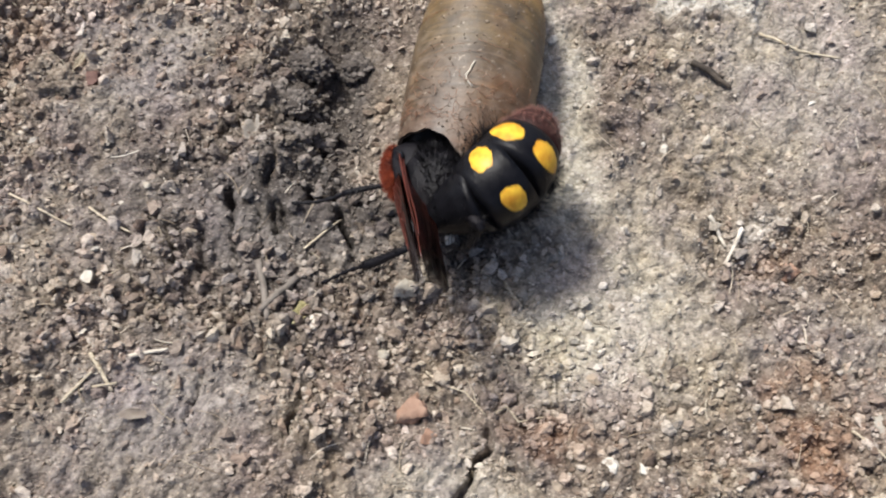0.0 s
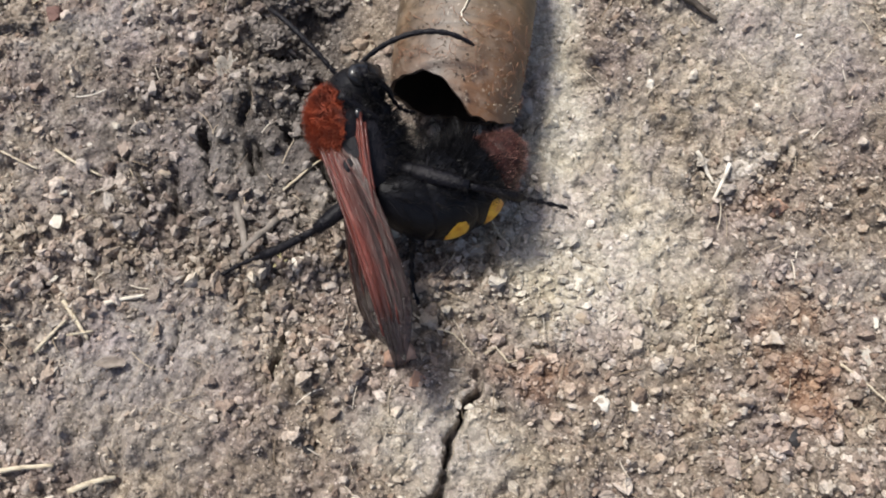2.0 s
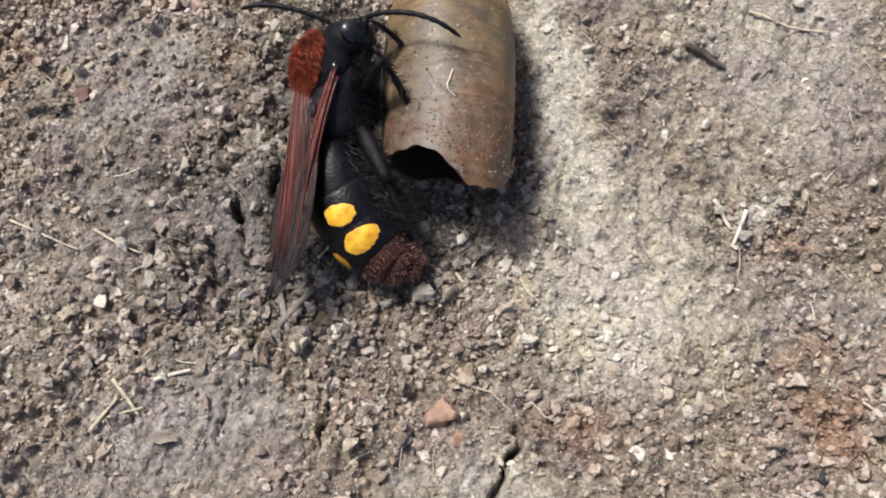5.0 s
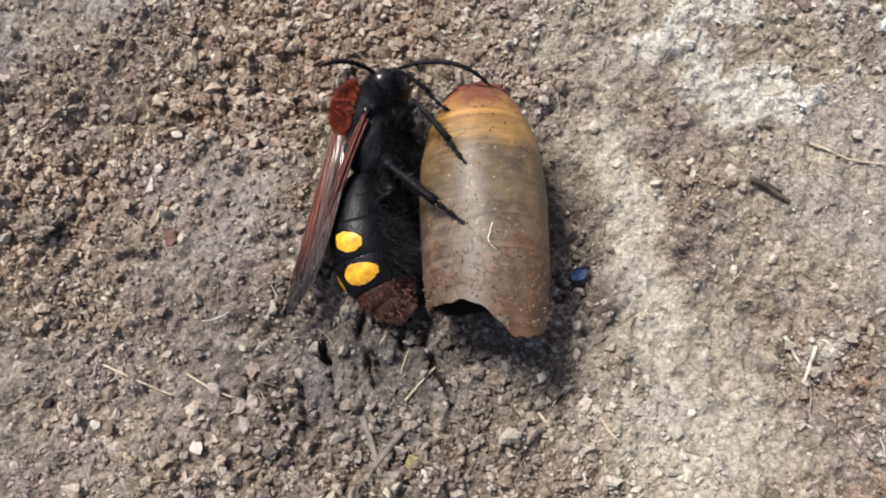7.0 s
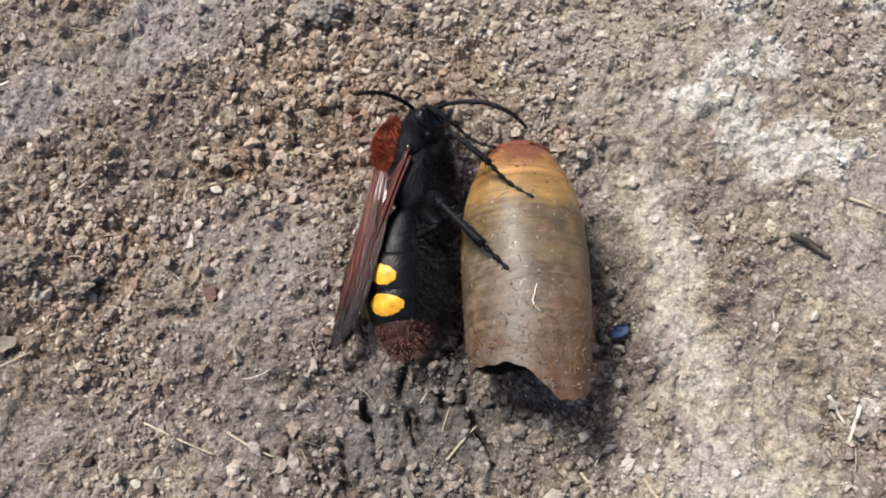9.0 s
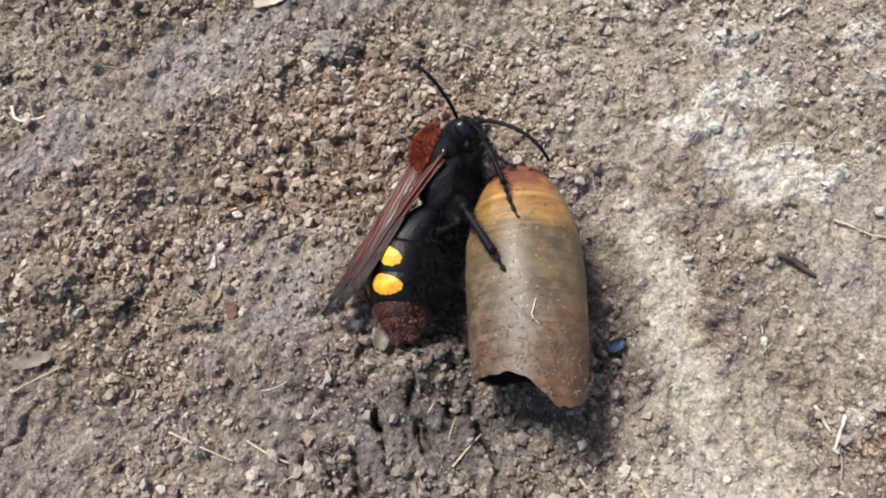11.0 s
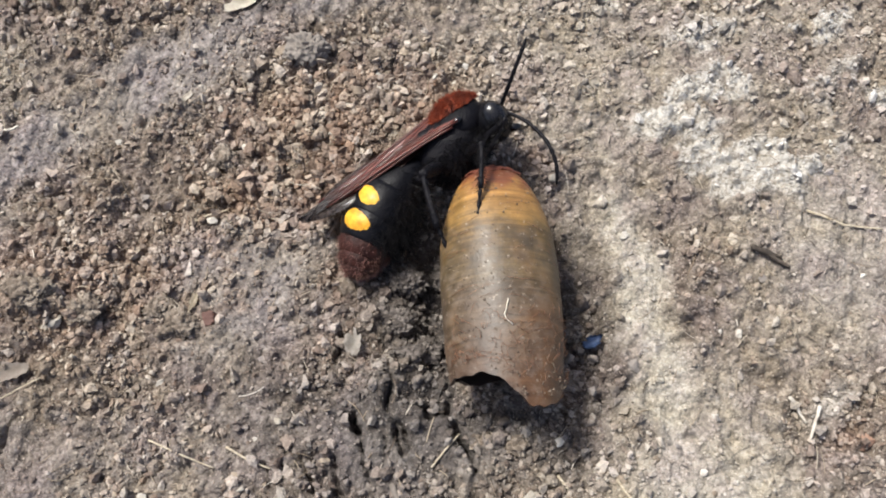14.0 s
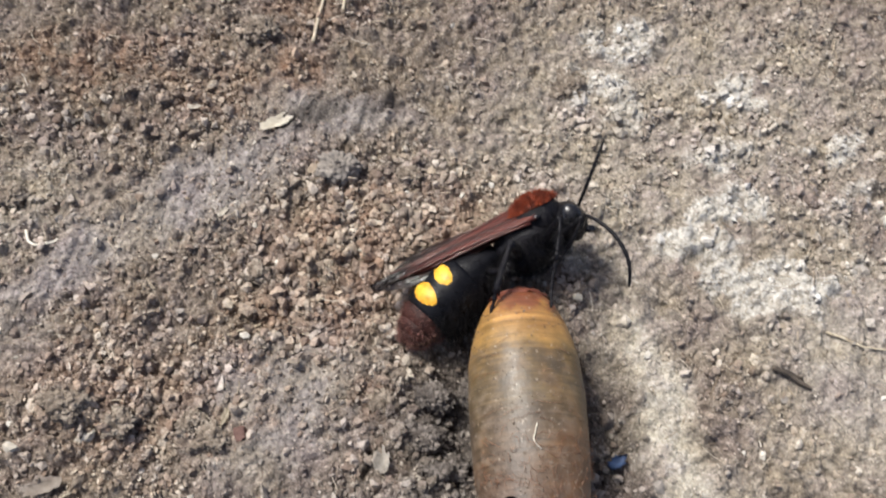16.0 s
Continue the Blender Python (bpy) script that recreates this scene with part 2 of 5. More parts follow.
# ---------------------------------------------------------------- the ground
# Stains: centre x, y, half axes, turn in degrees, weight, in centimetres.
PALE_DUST = [(4.10, -0.1, 0.40, 1.9, 6, 1.0), (4.15, -1.4, 0.42, 1.2, -6, 1.0), (4.6, -3.2, 1.5, 1.1, -15, 0.9), (3.9, 1.4, 0.7, 0.8, 0, 0.5), (4.9, -2.6, 1.0, 1.6, 10, 0.55),
             (3.6, 3.0, 1.8, 1.0, 20, 0.45), (3.0, -5.6, 0.9, 0.8, 0, 0.5), (6.6, -0.4, 1.4, 1.2, 0, 0.3), (5.2, 5.2, 4.0, 3.0, 20, 0.45), (7.0, 1.6, 2.0, 1.8, 0, 0.4), (-7.0, 4.2, 1.6, 1.0, 30, 0.35)]
LIME = [(5.95, 2.0, 0.8, 0.55, -25, 1.0), (5.35, 3.3, 0.75, 0.5, 20, 0.9), (6.9, 2.3, 0.6, 0.45, 30, 0.9), (7.7, 4.7, 0.5, 0.35, 0, 0.9), (6.2, 5.9, 0.75, 0.35, 15, 0.9),
        (3.7, 6.3, 0.6, 0.35, -15, 0.8), (4.4, 7.5, 0.6, 0.5, 10, 0.9), (8.2, 3.2, 0.6, 0.5, 0, 0.6), (6.6, -2.0, 0.35, 0.3, 0, 0.22), (4.5, 5.6, 0.5, 0.3, 30, 0.5), (5.6, 4.6, 0.6, 0.3, 10, 0.5)]
RUST = [(3.95, -4.8, 0.5, 0.3, 0, 0.7), (7.15, -4.5, 0.6, 0.75, 10, 0.75), (-2.6, 0.0, 0.5, 0.35, 0, 0.4), (-0.7, 0.4, 0.5, 0.3, 20, 0.5), (-6.1, 7.4, 2.2, 0.8, 0, 0.6), (-1.9, 7.2, 0.6, 0.5, 0, 0.8),
        (-1.6, 8.4, 1.0, 0.6, 0, 0.5), (1.65, -3.2, 0.35, 0.2, 0, 0.35), (-1.6, 2.2, 1.1, 0.6, 0, 0.35), (-3.6, 6.6, 1.5, 0.6, 0, 0.35), (2.9, 2.3, 0.5, 0.25, 0, 0.4), (6.9, -2.5, 0.3, 0.2, 0, 0.4), (0.0, 3.2, 2.2, 1.0, 5, 0.46), (-4.6, 0.6, 1.8, 1.1, 0, 0.34), (-1.6, 2.0, 1.5, 0.8, 20, 0.48)]
CRUST = [(-3.2, 4.5, 1.9, 0.75, 33, 1.0), (-5.7, 2.9, 1.6, 0.55, 25, 1.0), (-2.0, 0.3, 1.3, 1.1, 40, 0.95), (-6.0, -2.2, 1.4, 1.0, 30, 0.5), (-0.2, -4.5, 1.0, 0.6, 10, 0.8), (0.5, -2.15, 1.5, 0.75, 0, 1.0), (-0.9, -4.7, 1.2, 0.8, 10, 0.9),
         (-1.2, 6.0, 1.3, 0.5, -10, 0.95), (-1.9, -2.0, 1.0, 0.8, 0, 0.5), (0.6, -2.3, 0.9, 0.5, 0, 0.7), (2.4, -5.5, 0.9, 0.5, -10, 0.7), (7.5, 0.3, 1.2, 1.6, 10, 0.6), (-7.5, 1.4, 1.5, 0.8, 20, 0.8),
         (7.4, -3.4, 1.0, 0.6, 0, 0.5), (-1.2, -5.4, 1.4, 0.7, 10, 0.6), (-3.4, -2.6, 2.6, 1.2, 15, 0.5)]


# Freshly dug, darker soil round the cocoon, with wasp and cocoon shade painted in.
DUG_AND_SHADE = [(0.35, -1.75, 0.9, 0.7, 0, 0.85), (-0.3, -1.5, 0.55, 0.45, 0, 0.7), (0.9, -1.5, 0.6, 0.5, 0, 1.0), (0.5, 0.4, 0.6, 0.8, 0, 0.55), (0.7, -0.6, 0.75, 1.1, 0, 1.0), (1.0, 0.7, 0.55, 0.9, 0, 0.7), (0.9, -2.1, 1.1, 0.55, 0, 0.8), (0.7, -2.5, 2.0, 1.2, 0, 0.55), (-0.9, -1.6, 1.3, 0.9, 0, 0.45), (3.15, -0.4, 0.46, 1.5, 0, 0.6), (0.1, -1.45, 0.8, 0.5, 0, 0.9), (1.0, -0.3, 0.6, 1.2, 0, 0.9), (0.3, 0.1, 1.0, 0.6, 0, 0.6), (2.6, -2.5, 0.8, 0.45, 0, 0.8), (1.9, -1.9, 0.9, 0.4, 0, 0.9), (-1.55, 5.95, 0.55, 0.32, 30, 1.0), (-0.3, 6.1, 0.5, 0.3, 0, 0.5), (0.4, -0.3, 0.9, 0.5, 0, 0.5)]


def stain(x, y, spots, seed):
    dx, dy = 0.45 * fbm(x, y, 0.9, seed), 0.45 * fbm(x, y, 0.9, seed + 11)
    total = np.zeros(np.shape(x))
    for cx, cy, rx, ry, turn, weight in spots:
        c, s = math.cos(radians(turn)), math.sin(radians(turn))
        u, v = x + dx - cx, y + dy - cy
        d = np.hypot((u * c + v * s) / rx, (v * c - u * s) / ry)
        total = np.maximum(total, weight * np.clip(1.45 - d, 0, 0.9) / 0.9)
    return total


def soil_stains(x, y):
    lime = stain(x, y, LIME, 40)
    lime = np.clip(lime * 2.2 * np.clip(0.55 + 3.6 * fbm(x, y, 0.55, 90), 0, 1.1), 0, 1)
    rust = np.clip(stain(x, y, RUST, 50) * np.clip(0.7 + 1.6 * fbm(x, y, 0.4, 95), 0, 1.3), 0, 1)
    return np.stack([stain(x, y, PALE_DUST, 30), lime, stain(x, y, CRUST, 60), rust], -1)


# Cracks: start, end, width, depth, in centimetres.
CRACKS = [
    (-0.41, -1.66, -0.28, -2.01, 0.075, 0.21),
    (0.11, -1.97, 0.16, -2.40, 0.045, 0.11),
    (1.25, -2.13, 1.44, -2.56, 0.053, 0.14),
    (-5.29, -1.49, -5.84, -2.38, 0.053, 0.16),
    (-6.07, -2.50, -6.56, -3.07, 0.045, 0.13),
    (1.01, -4.45, 0.78, -4.90, 0.068, 0.33),
    (3.22, -4.87, 3.03, -5.48, 0.075, 0.39),
    (3.03, -5.48, 2.87, -6.10, 0.090, 0.45),
    (2.87, -6.10, 2.59, -6.67, 0.112, 0.45),
    (-0.27, -4.21, -0.43, -4.90, 0.045, 0.16),
    (-0.34, -1.70, -0.25, -2.02, 0.090, 0.39),
    (-0.67, -2.41, -0.56, -2.76, 0.045, 0.26),
    (0.29, -1.79, 0.46, -2.28, 0.045, 0.20),
    (1.17, -1.91, 1.36, -2.48, 0.053, 0.33),
    (-0.40, -1.69, -0.27, -2.02, 0.090, 0.39),
    (-0.68, -2.33, -0.51, -2.89, 0.045, 0.26),
    (-1.90, -2.56, -1.50, -3.02, 0.045, 0.13),
    (-0.39, -1.68, -0.23, -1.96, 0.075, 0.33),
    (1.13, -2.00, 1.39, -2.40, 0.060, 0.33),
    (0.24, -1.98, 0.38, -2.37, 0.045, 0.26),
    (-1.68, -2.36, -1.63, -2.77, 0.045, 0.20),
    (-3.04, 0.93, -3.28, 0.56, 0.045, 0.13),
    (0.83, -4.58, 0.79, -4.99, 0.060, 0.26),
    (-0.43, -1.66, -0.28, -2.05, 0.068, 0.29),
    (-0.28, -2.05, -0.15, -2.73, 0.053, 0.25),
    (0.24, -1.80, 0.33, -2.19, 0.053, 0.25),
    (0.71, -1.60, 0.79, -1.82, 0.053, 0.21),
    (0.97, -1.56, 1.04, -1.78, 0.053, 0.21),
    (1.12, -1.91, 1.23, -2.21, 0.053, 0.25),
    (1.23, -2.21, 1.40, -2.68, 0.053, 0.25),
    (1.27, -2.28, 1.61, -2.14, 0.053, 0.18),
    (0.71, -1.77, 1.04, -1.75, 0.060, 0.18),
    (-1.14, -2.37, -0.89, -2.87, 0.053, 0.21),
    (-0.68, -2.46, -0.56, -2.96, 0.053, 0.21),
    (0.13, -1.18, 0.21, -1.63, 0.075, 0.21),
    (-0.55, -0.52, -0.68, -0.98, 0.068, 0.18),
]


def crack_depth(x, y):
    out = np.zeros(np.shape(x))
    wx, wy = x + 0.16 * fbm(x, y, 0.34, 140), y + 0.16 * fbm(x, y, 0.34, 150)
    for x0, y0, x1, y1, width, depth in CRACKS:
        ux, uy = x1 - x0, y1 - y0
        k = np.clip(((wx - x0) * ux + (wy - y0) * uy) / (ux * ux + uy * uy), 0, 1)
        d = np.hypot(wx - x0 - k * ux, wy - y0 - k * uy)
        out = np.maximum(out, depth * np.clip(1 - d / (0.72 * width), 0, 1) ** 0.6 * (0.35 + 0.65 * np.sin(np.pi * np.clip(k * 0.9 + 0.05, 0, 1))))
    return 1.5 * out


def ground_height(x, y, stains=None):
    """The ground's height in centimetres."""
    x, y = np.asarray(x, float), np.asarray(y, float)
    s = soil_stains(x, y) if stains is None else stains
    smooth = np.clip(0.8 * s[..., 0] + 0.75 * s[..., 2], 0, 0.78)
    h = 0.22 * fbm(x, y, 4.0, 1, 3) + 0.10 * fbm(x, y, 1.1, 5, 3) + 0.10 * np.clip(s[..., 2], 0, 1)
    h = h + (1 - smooth) * (0.36 * np.abs(fbm(x, y, 0.46, 9, 3)) + 0.13 * fbm(x, y, 0.17, 13, 3)) + 0.065 * fbm(x, y, 0.13, 17, 3)
    u, v = 0.93 * x - 0.36 * y, 0.36 * x + 0.93 * y
    h = h + 0.13 * s[..., 2] * fbm(u, 0.10 * v, 0.17, 25, 3) - 0.05 * s[..., 2] * np.abs(fbm(u, 0.16 * v, 0.40, 27, 2))
    h = h + 0.22 * s[..., 1] * np.abs(fbm(x, y, 0.3, 21, 3))
    near = np.exp(-(((x - 1.85) / 1.0) ** 4) - ((y + 0.1) / 2.0) ** 4)
    h = h * (1 - 0.75 * near) - 0.10 * near
    h = h - 0.46 * np.exp(-(((x - 0.85) / 0.48) ** 2) - ((y + 0.2) / 1.2) ** 2) - 0.26 * np.exp(-(((x - 3.05) / 0.60) ** 4) - ((y + 0.1) / 2.0) ** 4)
    h = h + 0.14 * np.exp(-(((x - 0.3) / 0.5) ** 2) - ((y + 1.1) / 0.35) ** 2)
    # a low crumbly bank with a hollow beside it
    h = h + 0.30 * np.exp(-(((x + 5.1) / 0.8) ** 2) - ((y - 0.45) / 0.65) ** 2) - 0.22 * np.exp(-(((x + 4.15) / 0.35) ** 2) - ((y - 0.05) / 0.4) ** 2)
    return h - crack_depth(x, y)


def build_ground():
    def lines(lo, hi, step):
        core = np.arange(lo, hi, step)
        far = 6.0 * 1.55 ** np.arange(1, 25) - 6.0
        return np.concatenate([lo - far[::-1], core, core[-1] + far])

    xs, ys = lines(-9.2, 10.6, 0.033), lines(-7.0, 10.2, 0.033)
    gx, gy = np.meshgrid(xs, ys)
    inside = np.clip((16 - np.hypot(gx - 1, gy - 1)) / 5, 0, 1)
    st = soil_stains(gx, gy)
    z = ground_height(gx, gy, st) * inside + (1 - inside) * 0.3 * fbm(gx, gy, 9.0, 77)
    verts = np.stack([gx, gy, z], -1).reshape(-1, 3) * CM
    ny, nx = gx.shape
    i = np.arange(ny * nx).reshape(ny, nx)
    quads = np.stack([i[:-1, :-1], i[:-1, 1:], i[1:, 1:], i[1:, :-1]], -1).reshape(-1, 4)
    me = bpy.data.meshes.new("ground")
    me.vertices.add(len(verts))
    me.vertices.foreach_set("co", verts.ravel())
    me.loops.add(quads.size)
    me.loops.foreach_set("vertex_index", quads.ravel())
    me.polygons.add(len(quads))
    me.polygons.foreach_set("loop_start", np.arange(0, quads.size, 4))
    me.update(calc_edges=True)
    me.validate()
    at = me.attributes.new("soil", "FLOAT_COLOR", "POINT")
    at.data.foreach_set("color", (st * inside[..., None]).reshape(-1).astype(np.float32))
    # mask of turned soil and painted shade
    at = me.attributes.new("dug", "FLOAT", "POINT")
    at.data.foreach_set("value", (stain(gx, gy, DUG_AND_SHADE, 70) * inside).reshape(-1).astype(np.float32))
    me.materials.append(SOIL)
    me.shade_smooth()
    return tagged(new("ground", me), "dry grey-brown soil crusted and crumbled, with lime patches", "ground", kind="structure")


build_ground()


def ico(subdiv=1):
    bm = bmesh.new()
    bmesh.ops.create_icosphere(bm, subdivisions=subdiv, radius=1.0)
    v = np.array([p.co for p in bm.verts])
    f = np.array([[p.index for p in q.verts] for q in bm.faces])
    bm.free()
    return v, f


def scatter_crumbs():
    """Loose crumbs of soil and grit, joined, thick where the soil is loose."""
    bv, bf = ico(1)
    shapes = []
    for k in range(24):
        r = np.random.default_rng(100 + k)
        v = bv * 1.08
        for d in r.normal(size=(9, 3)):
            d /= np.linalg.norm(d)
            over = (v @ d - r.uniform(0.30, 0.72)).clip(0)
            v = v - 0.95 * over[:, None] * d
        shapes.append(v * (1 + 0.13 * r.normal(size=(len(bv), 1)).clip(-1.5, 1.5)) * r.uniform(0.75, 1.5, 3))
    tries = 112000
    x, y = rng.uniform(-9.0, 10.4, tries), rng.uniform(-6.8, 10.0, tries)
    s = soil_stains(x, y)
    dens = 0.42 + 0.9 * fbm(x, y, 1.6, 200, 3) + 0.55 * fbm(x, y, 0.4, 207, 2)
    heap = np.zeros(tries)
    for cx, cy, r, amount in ((0.3, 3.4, 1.9, 0.55), (-1.6, 2.2, 1.6, 0.5), (-4.6, 0.6, 1.7, 0.5), (-5.5, 5.5, 2.5, 0.35), (0.4, -3.3, 1.6, 0.6), (0.4, -0.6, 1.0, 0.4), (-0.6, 0.2, 1.2, 0.25),
                              (3.1, -1.0, 0.6, 0.6), (3.2, -3.9, 1.6, 0.3), (7.0, -5.0, 1.8, 0.35), (6.0, -0.5, 1.5, 0.1), (5.0, 5.0, 2.5, 0.25), (-2.2, -3.3, 1.7, 0.5), (1.2, -1.9, 0.8, 0.5)):
        heap = heap + amount * np.exp(-(((x - cx) ** 2 + (y - cy) ** 2) / r**2))
    dens = dens + heap
    dens = dens - 0.80 * s[:, 2] - 0.65 * s[:, 0] + 0.15 * s[:, 1]
    keep = (rng.random(tries) < np.clip(dens, 0.07, 1.0)) & (crack_depth(x, y) < 0.04)
    x, y, s, heap = x[keep], y[keep], s[keep], heap[keep]
    size = np.clip(0.0255 * (1 + 0.85 * np.clip(heap, 0, 0.8)) * np.exp(rng.normal(0, 0.55, len(x))), 0.010, 0.120)
    h = ground_height(x, y, s)
    spread("soil_crumbs", shapes, bf, x, y, h, size, s, CRUMB, "loose brown and grey crumbs of dry soil and grit")
    # finer grit over everything, the smooth crust too
    ov = np.array([(1, 0, 0), (0, 1, 0), (-1, 0, 0), (0, -1, 0), (0, 0, 1), (0, 0, -1)], float)
    of = np.array([(0, 1, 4), (1, 2, 4), (2, 3, 4), (3, 0, 4), (1, 0, 5), (2, 1, 5), (3, 2, 5), (0, 3, 5)])
    shapes = [ov * rng.uniform(0.55, 1.25, (6, 1)) * rng.uniform(0.7, 1.2, 3) for _ in range(12)]
    n = 120000
    x, y = rng.uniform(-8.6, 9.9, n), rng.uniform(-6.3, 9.4, n)
    s = soil_stains(x, y)
    h = ground_height(x, y, s)
    size = np.clip(0.0105 * np.exp(rng.normal(0, 0.38, n)), 0.005, 0.026)
    spread("soil_grit", shapes, of, x, y, h, size, s, CRUMB, "fine pale and brown grit strewn over the soil")


def spread(name, shapes, tris, x, y, h, size, stains, material, label):
    """Many small pieces, each turned at random, as one mesh."""
    n, m = len(x), len(shapes[0])
    v = np.array(shapes)[np.arange(n) % len(shapes)]
    q = rng.normal(size=(n, 4))
    q /= np.linalg.norm(q, axis=1, keepdims=True)
    a, b, c, d = q.T
    turn = np.stack([1 - 2 * (c * c + d * d), 2 * (b * c - a * d), 2 * (b * d + a * c), 2 * (b * c + a * d), 1 - 2 * (b * b + d * d), 2 * (c * d - a * b),
                     2 * (b * d - a * c), 2 * (c * d + a * b), 1 - 2 * (b * b + c * c)], -1).reshape(n, 3, 3)
    v = np.einsum("nij,nkj->nki", turn, v) * size[:, None, None] + np.stack([x, y, h + 0.34 * size], -1)[:, None]
    faces = (tris[None] + m * np.arange(n)[:, None, None]).reshape(-1, 3)
    me = bpy.data.meshes.new(name)
    me.vertices.add(n * m)
    me.vertices.foreach_set("co", (v * CM).ravel())
    me.loops.add(faces.size)
    me.loops.foreach_set("vertex_index", faces.ravel())
    me.polygons.add(len(faces))
    me.polygons.foreach_set("loop_start", np.arange(0, faces.size, 3))
    me.update(calc_edges=True)
    me.shade_flat()
    col = stains * (0.5 + 0.5 * rng.random((n, 1)))
    col[:, 2] *= 0.5
    col[:, 3] = np.clip(col[:, 3] + 0.42 * rng.random(n) ** 2 * (1 - stains[:, 0]), 0, 1)
    at = me.attributes.new("soil", "FLOAT_COLOR", "POINT")
    at.data.foreach_set("color", np.repeat(col, m, 0).reshape(-1).astype(np.float32))
    # crumbs take the same dark tint, soil tone and painted shade together
    dug = stain(x, y, DUG_AND_SHADE, 70) * rng.uniform(0.65, 1.0, n)
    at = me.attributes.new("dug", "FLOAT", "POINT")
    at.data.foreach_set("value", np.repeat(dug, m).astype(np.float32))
    me.materials.append(material)
    tagged(new(name, me), label, "gravel" if name == "soil_crumbs" else "grit", kind="stuff")


scatter_crumbs()


# ---------------------------------------------------------------- the cocoon
# Distance along the axis and radius of the shell, from the torn mouth to the closed end.
PROFILE = [(-2.2, 0.77), (-1.7, 0.80), (-1.2, 0.835), (-0.6, 0.86), (0.0, 0.865), (0.5, 0.84), (0.85, 0.775), (1.15, 0.685), (1.38, 0.585), (1.53, 0.49), (1.61, 0.40), (1.655, 0.27), (1.675, 0.12)]


def shell_radius(y):
    return float(np.interp(y, [p[0] for p in PROFILE], [p[1] for p in PROFILE]))


def mouth_edge(a):
    """Where the torn mouth ends at the angle a round the axis (0: +x, 90 degrees: up)."""
    d = math.degrees(a) % 360
    y = np.interp(d, [0, 30, 52, 68, 80, 95, 118, 140, 165, 200, 270, 330, 360], [-1.75, -1.92, -2.06, -2.06, -1.90, -1.72, -1.57, -1.55, -1.58, -1.45, -1.35, -1.50, -1.75])
    return float(y) + 0.022 * math.sin(7 * a + 1) + 0.010 * math.sin(19 * a)


def build_cocoon():
    root = new("cocoon")
    tagged(root, "torn-open brown silk wasp cocoon lying on dry soil", "cocoon")
    n, seg = 46, 96
    r2 = np.random.default_rng(3)
    for name, inset, mat, label in (("shell", 0.0, COCOON, "yellow-brown silk shell with a dusty lower half"), ("lining", 0.035, COCOON_IN, "inner lining with the hollow's shade in its dark colour")):
        bm = bmesh.new()
        rings = []
        for i in range(n):
            k = i / (n - 1)
            ring = []
            for j in range(seg):
                a = 2 * math.pi * j / seg
                y0 = mouth_edge(a)
                y = y0 + (1.672 - inset - y0) * (1 - (1 - k) ** 1.25)
                r = shell_radius(y) - inset
                r *= 1 + 0.010 * math.sin(3 * a + 1.3 * y) + 0.007 * math.sin(5 * a - 2.1 * y)
                if y < -1.1:
                    r *= 1 - 0.05 * (-1.1 - y) * (1 + math.sin(2 * a))
                ring.append(bm.verts.new((r * math.cos(a), y, r * math.sin(a))))
            rings.append(ring)
        for p, q in zip(rings, rings[1:]):
            for j in range(seg):
                f = (p[j], p[(j + 1) % seg], q[(j + 1) % seg], q[j])
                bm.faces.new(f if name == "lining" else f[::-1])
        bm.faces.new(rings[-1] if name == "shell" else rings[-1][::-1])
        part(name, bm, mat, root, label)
    # the lip that joins shell and lining round the torn mouth
    bm = bmesh.new()
    outer, inner = [], []
    for j in range(seg):
        a = 2 * math.pi * j / seg
        y = mouth_edge(a)
        r = shell_radius(y)
        if y < -1.1:
            r *= 1 - 0.05 * (-1.1 - y) * (1 + math.sin(2 * a))
        outer.append(bm.verts.new(((r + 0.006) * math.cos(a), y - 0.008 + 0.012 * r2.random(), (r + 0.006) * math.sin(a))))
        inner.append(bm.verts.new(((r - 0.045) * math.cos(a), y + 0.01, (r - 0.045) * math.sin(a))))
    for j in range(seg):
        bm.faces.new((outer[j], outer[(j + 1) % seg], inner[(j + 1) % seg], inner[j]))
    part("torn_rim", bm, COCOON, root)
    # felted cap of reddish threads at the closed end
    bm = bmesh.new()
    rings = []
    for i in range(9):
        k = i / 8
        r = 0.47 * math.cos(k * math.pi / 2)
        y = 1.56 + 0.155 * math.sin(k * math.pi / 2)
        rings.append([bm.verts.new((max(r, 0.01) * math.cos(2 * math.pi * j / 40) * (1 + 0.03 * r2.normal()), y + 0.012 * r2.normal(), max(r, 0.01) * math.sin(2 * math.pi * j / 40))) for j in range(40)])
    for p, q in zip(rings, rings[1:]):
        for j in range(40):
            bm.faces.new((q[j], q[(j + 1) % 40], p[(j + 1) % 40], p[j]))
    bm.faces.new(rings[-1][::-1])
    part("cap", bm, COCOON_CAP, root, "dark red felted cap of silk")
    # loose threads that cling to the shell
    for k in range(190):
        low = k < 165
        a, y = (r2.uniform(0.1, 2.6), r2.uniform(-1.75, -0.7)) if low else (r2.uniform(0.1, 3.0), r2.uniform(-1.2, 1.3))
        da, dy = (r2.uniform(-0.16, 0.16), r2.uniform(-0.10, 0.10)) if low else (r2.uniform(0.2, 0.6) * r2.choice([-1, 1]), r2.uniform(-0.05, 0.05))
        if y < mouth_edge(a) + 0.2:
            y = mouth_edge(a) + 0.25
        pts = []
        for i in range(7):
            u = i / 6
            aa, yy = a + da * u + 0.04 * math.sin(2.5 * u + k), y + dy * u + 0.03 * math.sin(3 * u + 2 * k)
            r = shell_radius(yy) + 0.012 + 0.03 * abs(math.sin(3 * u + k)) * (1 if low else 0.3)
            pts.append((r * math.cos(aa), yy, r * math.sin(aa)))
